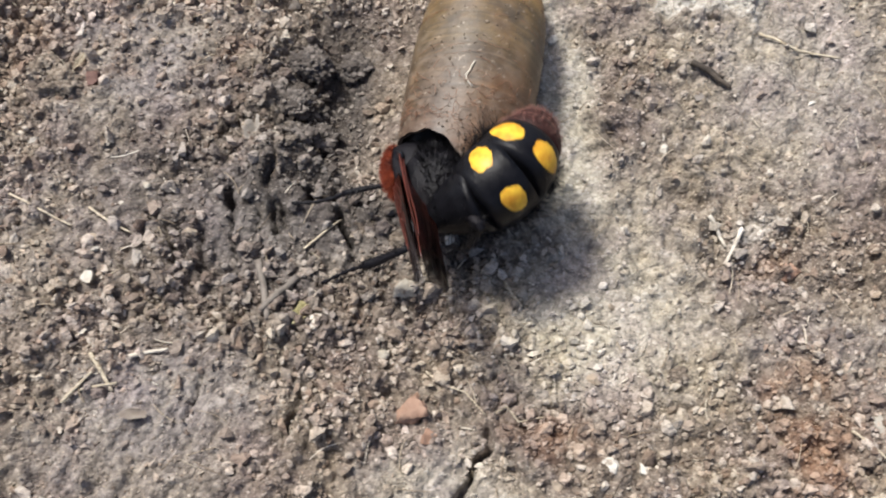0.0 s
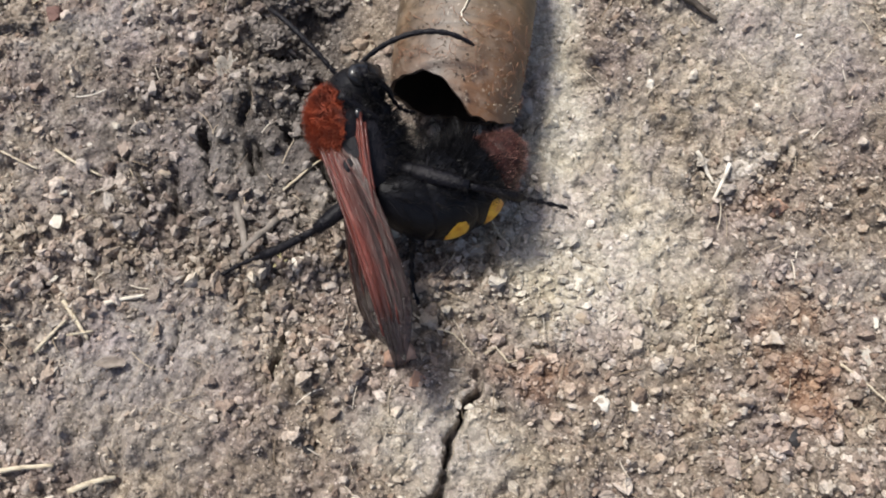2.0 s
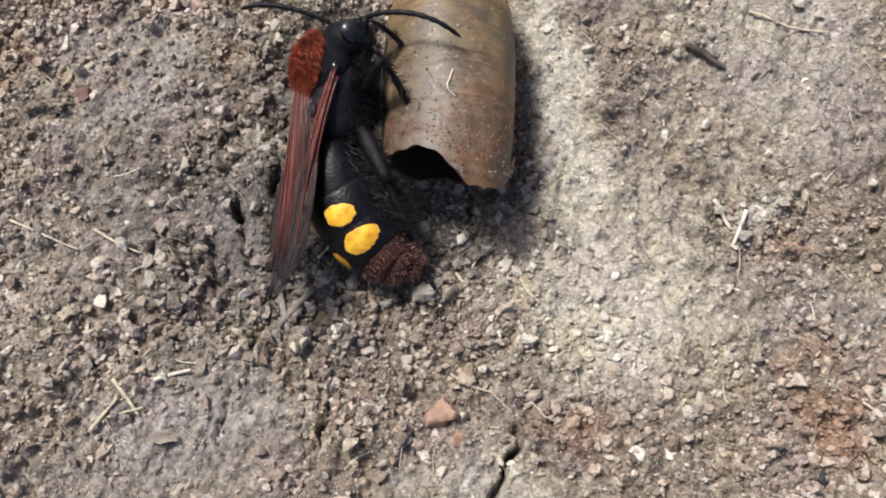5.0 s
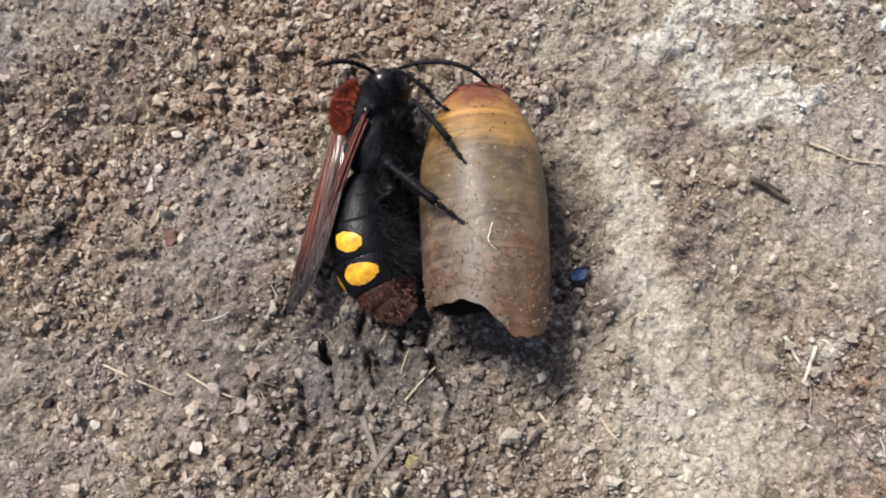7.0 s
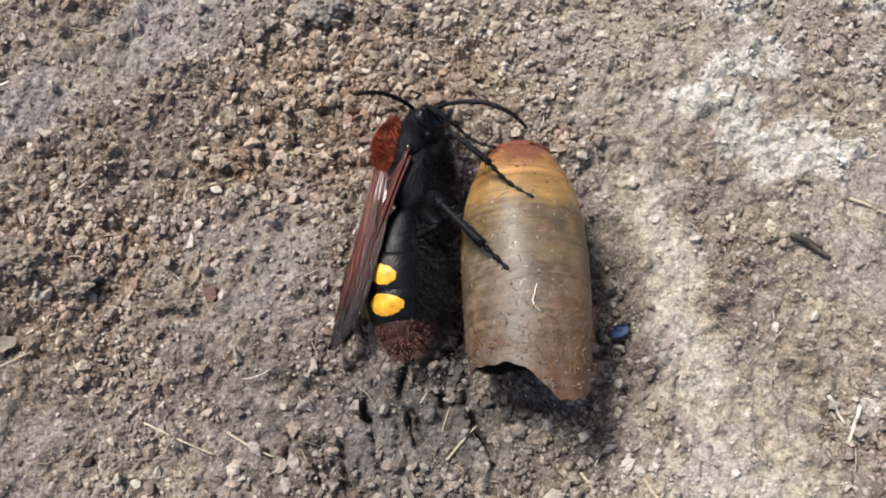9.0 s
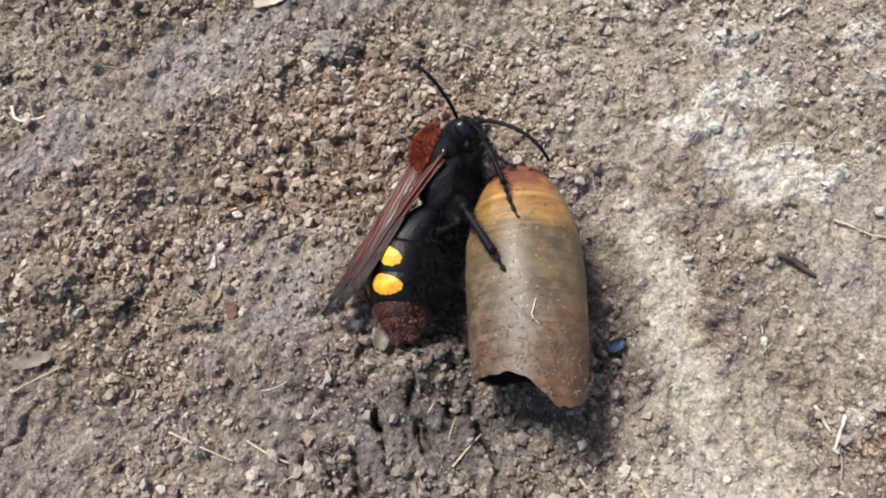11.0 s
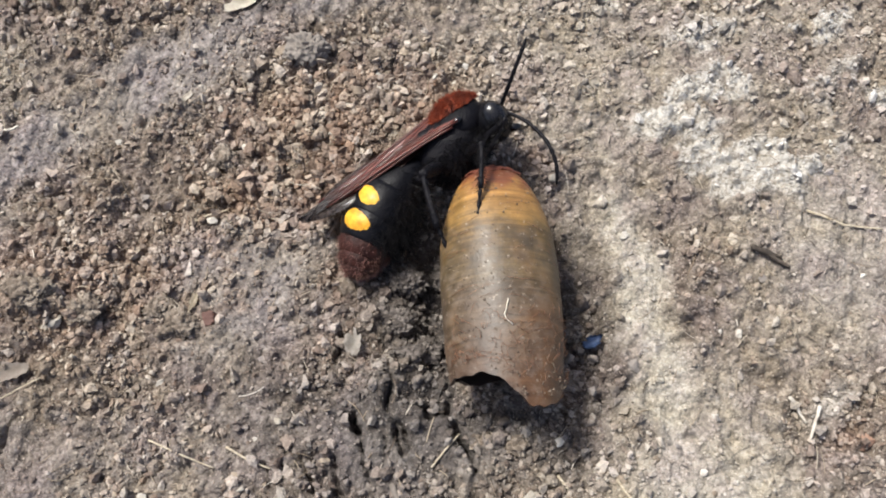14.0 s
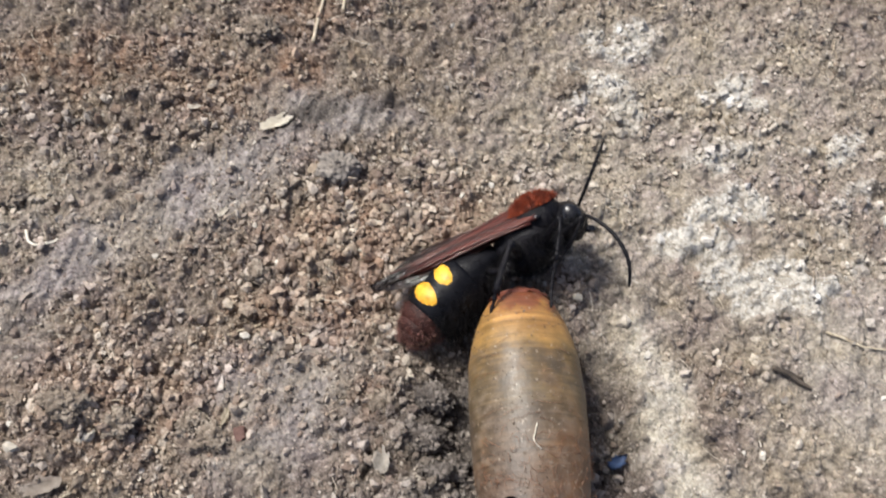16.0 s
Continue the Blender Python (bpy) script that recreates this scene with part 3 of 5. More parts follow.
        part("thread", tube(pts, 0.0032 if low else 0.0025, 3), RED_FIBRE, root)
    # grains of soil that stick to the shell
    bv, bf = ico(1)
    verts, faces = [], []
    for k in range(620):
        a, y = r2.uniform(0.0, 3.2), -1.9 + 3.2 * r2.random() ** 1.8
        if y < mouth_edge(a) + 0.06:
            continue
        r, size = shell_radius(y), r2.uniform(0.006, 0.016)
        faces.append(bf + len(verts) * len(bv))
        verts.append(bv * size * (1 + 0.3 * r2.normal(size=(len(bv), 1))) + (r * math.cos(a), y, r * math.sin(a)))
    tagged(mesh_from("soil_grain_dusting", np.concatenate(verts), np.concatenate(faces), CAKED_GRAIN, root, "fine grains of soil stuck to the silk", smooth=False), kind="stuff")
    hook = []
    for u, v in ((0.0, -0.62), (-0.02, -0.68), (-0.04, -0.76), (-0.07, -0.83), (-0.05, -0.90), (0.03, -0.98)):
        a = math.acos((0.05 + u) / 0.87)
        r = shell_radius(v) + 0.02
        hook.append((r * math.cos(a), v, r * math.sin(a)))
    part("white_fibre", tube(hook, 0.009, 6), PALE_FIBRE, root, "pale hooked plant fibre stuck to the shell")
    return root


def tube(pts, radius, sides=6, taper=1.0):
    """A bmesh tube along points; radius: one value or one for each point."""
    bm = bmesh.new()
    rings = []
    pts = [Vector(p) for p in pts]
    rad = [radius * (1 + (taper - 1) * i / max(1, len(pts) - 1)) for i in range(len(pts))] if isinstance(radius, (int, float)) else [float(q) for q in radius]
    for i, p in enumerate(pts):
        d = (pts[min(i + 1, len(pts) - 1)] - pts[max(i - 1, 0)]).normalized()
        u = d.orthogonal().normalized() if i == 0 else (u - d * u.dot(d)).normalized()
        v = d.cross(u)
        rings.append([bm.verts.new(p + rad[i] * (math.cos(2 * math.pi * j / sides) * u + math.sin(2 * math.pi * j / sides) * v)) for j in range(sides)])
    for p, q in zip(rings, rings[1:]):
        for j in range(sides):
            bm.faces.new((p[j], p[(j + 1) % sides], q[(j + 1) % sides], q[j]))
    bm.faces.new(rings[0][::-1])
    bm.faces.new(rings[-1])
    return bm


cocoon = build_cocoon()


# ---------------------------------------------------------------- stones, stalks and scraps on the ground
def pebble(x, y, size, material, label, seed, flat=0.7, long=1.0, group="pebbles on the soil"):
    """A worn angular stone, sunk a little into the soil."""
    r = np.random.default_rng(seed)
    bm = bmesh.new()
    bmesh.ops.create_icosphere(bm, subdivisions=4 if size > 0.14 else 2, radius=1.0)
    cuts = [(Vector(tuple(d)).normalized(), r.uniform(0.34, 0.72)) for d in r.normal(size=(12, 3))]
    for v in bm.verts:
        for d, k in cuts:
            over = v.co.dot(d) - k
            if over > 0:
                v.co -= d * over * 0.96
        v.co *= 1.12 + 0.18 * noise.noise(v.co * 2.6 + Vector((seed, 0, 0)))
        if size > 0.14:
            v.co *= 1 + 0.22 * noise.noise(v.co * 5 + Vector((0, seed, 0))) + 0.10 * noise.noise(v.co * 13 + Vector((0, 0, seed)))
        v.co = Vector((v.co.x * size * long, v.co.y * size, v.co.z * size * flat))
    ob = part("pebble", bm, material, smooth=size > 0.14)
    z = float(ground_height(x, y)) + 0.16 * size * flat
    ob.matrix_basis = cmpose(x, y, z, r.uniform(-14, 14), r.uniform(-14, 14), r.uniform(0, 360))
    return tagged(ob, label, "stone", group)


def stalk(name, points, radius, material, label, category, lift=0.01, bow=0.0, sides=6, taper=0.7, group=""):
    """A straw, twig or fibre that lies over the ground through the given places."""
    pts = []
    for (x0, y0), (x1, y1) in zip(points, points[1:]):
        for k in range(6):
            pts.append((x0 + (x1 - x0) * k / 6, y0 + (y1 - y0) * k / 6))
    pts.append(points[-1])
    h = [float(ground_height(x, y)) for x, y in pts]
    h = [max(h[max(0, i - 2):i + 3]) for i in range(len(h))]
    n = len(pts) - 1
    out = [(x, y, 0.5 * h[i] + 0.5 * (h[0] + (h[-1] - h[0]) * i / n) + radius + lift + bow * math.sin(math.pi * i / n)) for i, (x, y) in enumerate(pts)]
    c = Vector(out[n // 2])
    ob = part(name, tube([Vector(p) - c for p in out], radius, sides, taper), material)
    ob.matrix_basis = cmpose(*c)
    return tagged(ob, label, category, group)


def scrap(name, x, y, length, width, turn, material, label, category, curl=0.1, seed=1):
    """A thin torn leaf or chip with a ragged rim and some thickness."""
    r = np.random.default_rng(seed)
    bm = bmesh.new()
    rim = []
    for k in range(26):
        a = 2 * math.pi * k / 26
        w = 1 + 0.16 * r.normal()
        rim.append((0.5 * length * math.cos(a) * w, 0.5 * width * math.sin(a) * w))
    rings = [[bm.verts.new((px * s, py * s, curl * width * (py * s / (0.5 * width)) ** 2 + 0.3 * curl * length * (px * s / (0.5 * length)) ** 2)) for px, py in rim] for s in (1.0, 0.66, 0.33)]
    mid = bm.verts.new((0, 0, 0))
    for p, q in zip(rings, rings[1:]):
        for k in range(26):
            bm.faces.new((p[k], p[(k + 1) % 26], q[(k + 1) % 26], q[k]))
    for k in range(26):
        bm.faces.new((rings[-1][k], rings[-1][(k + 1) % 26], mid))
    bmesh.ops.solidify(bm, geom=bm.faces[:], thickness=0.02)
    bmesh.ops.recalc_face_normals(bm, faces=bm.faces[:])
    ob = part(name, bm, material)
    ob.matrix_basis = cmpose(x, y, float(ground_height(x, y)) + 0.085, r.uniform(-8, 8), r.uniform(-8, 8), turn)
    return tagged(ob, label, category)


DARK = "small blackish stone among pale crumbs"
LIGHT, PALE, TAN, RED, GREY = "small whitish stone lying on dry soil", "pale cream angular stone on the soil", "tan rounded pebble among soil crumbs", "rust-red crumbly stone on the soil", "grey lump of stone on dry soil"
STONES = [
    (2.11, -3.06, 0.15, PALE_STONE, PALE), (-4.9, -0.10, 0.17, PALE_STONE, PALE), (-6.55, -0.62, 0.20, RED_STONE, RED), (7.02, -2.52, 0.15, RED_STONE, RED), (2.30, -4.60, 0.30, RED_STONE, RED),
    (2.52, -4.92, 0.11, RED_STONE, RED), (-1.55, 4.72, 0.15, TAN_STONE, TAN),
]
STONES_SMALL = [
    (4.71, -5.15, 0.13, WHITE_STONE, LIGHT), (5.08, -5.14, 0.10, WHITE_STONE, LIGHT), (7.87, -4.45, 0.13, WHITE_STONE, LIGHT), (7.67, -3.76, 0.09, WHITE_STONE, LIGHT), 
    (-1.99, -3.09, 0.13, PALE_STONE, PALE), (-6.14, -2.90, 0.13, GREY_STONE, GREY), (-1.39, 3.84, 0.10, TAN_STONE, TAN), (-0.22, 3.74, 0.14, TAN_STONE, TAN), (0.12, 4.08, 0.08, WHITE_STONE, LIGHT),
    (3.80, 3.70, 0.12, PALE_STONE, PALE), (-1.19, 3.09, 0.11, TAN_STONE, TAN), (-0.76, 3.47, 0.10, TAN_STONE, TAN),
]
STONES_TINY = [
    (1.97, 3.84, 0.10, TAN_STONE, TAN), (1.88, -3.89, 0.10, PALE_STONE, PALE), (-4.22, 3.07, 0.07, WHITE_STONE, LIGHT), (2.64, -2.26, 0.09, WHITE_STONE, LIGHT), (4.92, -2.03, 0.09, WHITE_STONE, LIGHT),
    (3.79, -1.23, 0.13, GREY_STONE, GREY), (5.47, -0.82, 0.10, PALE_STONE, PALE), (-1.95, -2.72, 0.07, WHITE_STONE, LIGHT), (-1.75, -3.35, 0.09, RED_STONE, RED), (6.45, -5.70, 0.07, WHITE_STONE, LIGHT),
    (1.33, -5.74, 0.11, DARK_STONE, DARK), (6.94, -5.46, 0.12, DARK_STONE, DARK), (1.02, -3.58, 0.14, PALE_STONE, PALE), (-6.0, -0.25, 0.12, PALE_STONE, PALE), (-2.5, -0.15, 0.15, MAROON_STONE, "dark maroon crumbly stone on the soil"), (1.70, 3.35, 0.10, TAN_STONE, TAN),
]
for k, (x, y, size, mat, label) in enumerate(STONES + STONES_SMALL + STONES_TINY):
    pebble(x, y, size, mat, label, 300 + k, 0.65 if mat == RED_STONE else 0.75, 1.25 if k % 3 == 0 else 1.0)
loose = np.random.default_rng(21)
for k in range(150):
    x, y = loose.uniform(-8.5, 9.8), loose.uniform(-6.4, 9.4)
    if 0.7 < x < 4.2 and -2.4 < y < 2.0:
        continue
    kind = loose.random()
    mat, label = (WHITE_STONE, LIGHT) if kind < 0.10 else (PALE_STONE, PALE) if kind < 0.38 else (TAN_STONE, TAN) if kind < 0.94 else (GREY_STONE, GREY)
    pebble(x, y, float(loose.uniform(0.045, 0.095)), mat, label, 500 + k, 0.8)
# stones gathered in the crumbly bank behind the wasp
for k in range(46):
    x, y = loose.normal(0.4, 1.2), loose.normal(3.3, 0.7)
    pebble(x, y, float(loose.uniform(0.055, 0.115)), (TAN_STONE, TAN_STONE, PALE_STONE)[k % 3], (TAN, TAN, PALE)[k % 3], 700 + k, 0.85)

def make_clod(name, dark, mean, light):
    n = Nodes(name)
    g1, h1 = grains(n, 1700)
    mid = n.noise(420, 6, 0.72)
    vary = n.math("ADD", n.math("MULTIPLY", g1, 0.35), n.math("MULTIPLY", mid, 0.65))
    n.bump(n.math("ADD", mid, n.math("MULTIPLY", h1, 0.3)), 1.0, 0.0009)
    return n.done(n.ramp(vary, (0.2, dark), (0.5, mean), (0.8, light)), 0.93, spec=0.25)


CAKED = make_clod("caked_soil", (0.075, 0.058, 0.045), (0.20, 0.162, 0.126), (0.40, 0.345, 0.28))
DUG_SOIL = make_clod("dug_soil", (0.045, 0.037, 0.032), (0.105, 0.090, 0.079), (0.26, 0.23, 0.205))


def clod(x, y, size, label, seed, material=CAKED, tall=0.55):
    """A rough lump of caked soil."""
    bm = bmesh.new()
    bmesh.ops.create_icosphere(bm, subdivisions=5, radius=1.0)
    off = Vector((seed * 1.7, seed * 0.3, 0))
    for v in bm.verts:
        d = v.co.copy()
        k = 1 + 0.55 * noise.noise(d * 1.3 + off) + 0.42 * abs(noise.noise(d * 3.0 + off)) + 0.30 * noise.noise(d * 6.5 + off) + 0.14 * noise.noise(d * 14 + off)
        v.co = Vector((d.x * k, d.y * k * 0.85, d.z * k * tall)) * size * 0.8
    ob = part("soil_clod", bm, material)
    ob.matrix_basis = cmpose(x, y, float(ground_height(x, y)) + (0.10 + 0.9 * max(0.0, tall - 0.55)) * size)
    return tagged(ob, label, "soil clod", "clods of soil")


for k, (x, y, size) in enumerate(((-2.95, -0.2, 0.42), (-3.3, 0.05, 0.30), (0.35, -0.35, 0.35), (0.10, -0.20, 0.30), (0.75, -0.75, 0.30), (0.45, -0.9, 0.35), (-5.2, 0.35, 0.45), (-4.5, 0.1, 0.4), (0.5, 0.35, 0.40), (1.1, 0.45, 0.35),
                                  (-0.3, 0.3, 0.35), (-2.6, 7.9, 0.45), (3.2, 6.3, 0.5), (3.0, -0.55, 0.25), (2.95, -1.3, 0.25), (1.5, -2.15, 0.28), (2.0, -2.3, 0.22), (0.2, 4.4, 0.30), (-6.9, 4.4, 0.4), (5.53, -3.96, 0.2), (-1.03, 4.61, 0.52), (-7.2, 0.9, 0.3), (-2.4, 2.6, 0.32))):
    if size == 0.52:
        clod(x, y, size * 0.72, "grey caked lump of hard soil", 900 + k, GREY_STONE, 0.85)
    elif -0.1 < x < 1.3 and -1.2 < y < 0.7:
        clod(x, y, size * 0.8, "dark grey clod of freshly dug soil", 900 + k, DUG_SOIL)
    else:
        clod(x, y, size * 0.8, "crumbly brown clod of dry soil", 900 + k)

STRAW_LABEL, FIBRE_LABEL = "thin dry straw lying on the soil", "fine pale plant fibre on the soil"
stalk("straw", [(6.00, -1.83), (6.13, -1.98), (6.24, -2.19)], 0.030, WHITE_CHIP, "whitish splinter of dry stalk on the soil", "straw")
stalk("straw", [(6.42, -1.98), (6.34, -2.18), (6.20, -2.46)], 0.030, WHITE_CHIP, "whitish splinter of dry stalk on the soil", "straw", 0.03)
stalk("dead_twig", [(5.88, 0.55), (6.15, 0.42), (6.42, 0.20)], 0.045, DARK_TWIG, "short dark rotten twig on pale soil", "twig")
stalk("dead_twig", [(6.05, 0.52), (6.35, 0.38)], 0.03, DARK_TWIG, "short dark rotten twig on pale soil", "twig")
stalk("straw", [(-6.75, -1.52), (-6.52, -1.80), (-6.25, -2.08)], 0.03, STRAW, STRAW_LABEL, "straw")
stalk("straw", [(-5.65, -1.33), (-5.33, -1.10), (-5.0, -0.93)], 0.016, STRAW, STRAW_LABEL, "straw")
stalk("straw", [(-3.35, -1.93), (-2.9, -2.16), (-2.35, -2.40)], 0.016, STRAW, STRAW_LABEL, "straw")
stalk("straw", [(-2.95, 1.42), (-2.65, 1.56), (-2.30, 1.68)], 0.018, STRAW, STRAW_LABEL, "straw")
stalk("straw", [(-1.62, 1.50), (-1.41, 1.47), (-1.18, 1.34)], 0.018, STRAW, STRAW_LABEL, "straw")
stalk("straw", [(-1.60, 7.55), (-1.52, 8.0), (-1.42, 8.6)], 0.04, STRAW, "broad dry straw lying on brown soil", "straw")
stalk("straw", [(-1.02, 8.25), (-0.99, 8.5), (-0.93, 9.0)], 0.035, STRAW, "broad dry straw lying on brown soil", "straw")
stalk("curled_fibre", [(-6.48, 3.62), (-6.42, 3.42), (-6.28, 3.33), (-6.05, 3.36), (-5.90, 3.44)], 0.028, PALE_FIBRE, "pale curled plant fibre on grey soil", "fibre", 0.02)
stalk("straw", [(6.9, 1.15), (7.4, 0.85), (8.0, 0.75)], 0.022, STRAW, STRAW_LABEL, "straw")
stalk("straw", [(7.55, -4.55), (7.79, -4.76), (8.05, -5.0)], 0.018, STRAW, STRAW_LABEL, "straw")
stalk("fibre", [(2.45, -4.10), (2.62, -4.24), (2.95, -4.35), (3.2, -4.62)], 0.012, STRAW, FIBRE_LABEL, "fibre")
stalk("fibre", [(3.3, -4.6), (3.45, -4.5), (3.6, -4.68), (3.9, -4.6)], 0.012, STRAW, FIBRE_LABEL, "fibre")
stalk("weathered_stick", [(0.18, -2.75), (0.30, -3.10), (0.42, -3.55)], 0.055, GREY_TWIG, "weathered grey stick half sunk in soil", "stick", -0.02)
stalk("weathered_stick", [(0.72, -2.95), (0.50, -3.22), (0.32, -3.45)], 0.05, GREY_TWIG, "weathered grey stick half sunk in soil", "stick", -0.01)
stalk("straw", [(0.75, -2.55), (0.95, -2.32), (1.18, -2.08)], 0.018, STRAW, STRAW_LABEL, "straw")
stalk("straw", [(3.38, -2.86), (3.48, -3.06), (3.60, -3.20)], 0.025, STRAW, STRAW_LABEL, "straw")
stalk("straw", [(-1.75, -4.10), (-1.57, -4.32), (-1.40, -4.55)], 0.03, STRAW, "broken pale straw lying on grey soil", "straw")
stalk("straw", [(-1.95, -4.75), (-1.65, -4.35)], 0.025, STRAW, "broken pale straw lying on grey soil", "straw")
stalk("straw", [(-1.35, -4.45), (-1.75, -4.58)], 0.02, STRAW, "broken pale straw lying on grey soil", "straw")
stalk("straw", [(-2.16, -6.12), (-1.85, -6.06), (-1.53, -6.03)], 0.035, STRAW, "broken pale straw lying on grey soil", "straw")
stalk("straw", [(-1.32, -6.31), (-1.08, -6.21), (-0.84, -6.13)], 0.045, STRAW, "broken pale straw lying on grey soil", "straw")
stalk("straw", [(-1.22, -4.14), (-1.0, -4.06), (-0.78, -4.0)], 0.03, WHITE_CHIP, "short whitish straw end on grey soil", "straw")
stalk("straw", [(-2.2, -2.1), (-1.9, -2.29), (-1.55, -2.45)], 0.02, STRAW, STRAW_LABEL, "straw")
stalk("straw", [(2.55, -2.75), (2.68, -2.95)], 0.025, STRAW, STRAW_LABEL, "straw")
scrap("wood_chip", -2.25, 5.70, 0.66, 0.24, 24, PALE_FIBRE, "white splintered wood chip on grey soil", "chip", 0.15, 2)
scrap("wood_chip", -3.75, 6.05, 0.28, 0.10, 5, WHITE_CHIP, "small white wood chip on soil", "chip", 0.1, 3)
scrap("wood_chip", -3.08, 3.80, 0.26, 0.12, 50, WHITE_CHIP, "small white wood chip on soil", "chip", 0.1, 4)
scrap("yellow_leaf", 0.82, -3.42, 0.34, 0.20, 60, YELLOW_LEAF, "small torn yellowish leaf scrap on soil", "leaf", 0.3, 5)
dragged_leaf = scrap("dry_leaf", -0.10, -0.90, 0.38, 0.24, 80, PALE_LEAF, "pale curled scrap of dry leaf", "leaf", 0.4, 6)
scrap("dry_leaf", -5.45, -0.85, 0.58, 0.30, 20, DRY_LEAF, "pale dry leaf scrap on soil", "leaf", 0.2, 7)
scrap("wood_chip", -2.75, 0.12, 0.30, 0.11, 70, STRAW, "pale yellowish wood chip on a clod", "chip", 0.2, 9)
scrap("wood_chip", -1.05, -4.85, 0.42, 0.13, 5, DRY_LEAF, "grey flat wood chip on soil", "chip", 0.2, 10)
scrap("blue_fleck", 3.27, -0.80, 0.34, 0.20, 25, BLUE_BIT, "dark blue shiny scrap beside the cocoon", "scrap", 0.3, 11)


def scatter_litter():
    """Fine root hairs, straw ends and splinters strewn over the soil."""
    r = np.random.default_rng(31)
    verts, faces = [], []
    for k in range(1100):
        x, y = r.uniform(-8.8, 10), r.uniform(-6.6, 9.6)
        if 0.9 < x < 3.9 and -1.9 < y < 1.8:
            continue
        a, ln, w = r.uniform(0, 6.28), r.uniform(0.08, 0.42), r.uniform(0.004, 0.011)
        bendy = r.normal(0, 0.25)
        b = len(verts)
        h0 = max(float(ground_height(x, y)), float(ground_height(x + ln * math.cos(a), y + ln * math.sin(a))))
        for i in range(5):
            u = i / 4
            aa = a + bendy * (u - 0.5)
            c = Vector((x + ln * u * math.cos(aa), y + ln * u * math.sin(aa), h0 + 0.015 + 0.05 * ln * math.sin(math.pi * u)))
            side = Vector((-math.sin(aa), math.cos(aa), 0)) * w * (1 - 0.5 * abs(u - 0.4))
            verts += [c + side, c - side * 0.5 + Vector((0, 0, w)), c - side]
        for i in range(4):
            for j in range(3):
                faces.append((b + 3 * i + j, b + 3 * i + (j + 1) % 3, b + 3 * i + 3 + (j + 1) % 3, b + 3 * i + 3 + j))
    ob = mesh_from("plant_litter", np.array(verts), faces, LITTER)
    tagged(ob, "fine root hairs and straw splinters strewn on soil", "plant litter", kind="stuff")


def make_litter():
    n = Nodes("plant_litter")
    island = n.node("NewGeometry").outputs["Random Per Island"]
    return n.done(n.ramp(island, (0.0, (0.07, 0.05, 0.035)), (0.35, (0.24, 0.18, 0.12)), (0.75, (0.45, 0.38, 0.28)), (1.0, (0.70, 0.64, 0.54))), 0.7)


LITTER = make_litter()
scatter_litter()


# ---------------------------------------------------------------- the wasp
def make_chitin(name, dark, light, rough=0.28, spec=0.15, dusty=0.14, relief=0.8):
    n = Nodes(name)
    f = n.noise(700, 4, 0.6)
    dust = n.ramp(n.noise(1600, 4, 0.75), (0.60, 0.0), (0.74, 1.0))
    c = n.mix(n.math("MULTIPLY", dust, dusty), n.ramp(f, (0.3, dark), (0.7, light)), (0.16, 0.125, 0.10))
    n.bump(n.noise(2600, 3, 0.65), relief, 0.00022)
    return n.done(c, n.ramp(f, (0.3, rough), (0.7, min(1.0, rough + 0.16))), spec=spec)


BLACK = make_chitin("black_chitin", (0.005, 0.005, 0.007), (0.009, 0.008, 0.010), 0.34, 0.15, 0.04)
GLOSS = make_chitin("glossy_black_chitin", (0.003, 0.003, 0.004), (0.007, 0.007, 0.009), 0.28, 0.15, 0.03, 0.35)
EYE = make_chitin("black_eye", (0.005, 0.005, 0.006), (0.010, 0.010, 0.012), 0.16, 0.5, 0.02, 0.1)
RUST_CHITIN = make_chitin("rust_chitin", (0.014, 0.006, 0.005), (0.050, 0.015, 0.011), 0.42, 0.2, 0.3)
YELLOW = make_chitin("yellow_chitin", (0.50, 0.19, 0.012), (0.80, 0.50, 0.045), 0.30, 0.3, 0.10, 0.3)
ORANGE_FUZZ = make_plain("orange_fuzz", (0.04, 0.007, 0.004), (0.30, 0.050, 0.014), 500, 0.85)
BLACK_HAIR = make_plain("black_hair", (0.004, 0.004, 0.005), (0.012, 0.011, 0.011), 900, 0.45, spec=0.12)
RED_HAIR = make_plain("red_hair", (0.030, 0.010, 0.008), (0.34, 0.17, 0.135), 1800, 0.7)


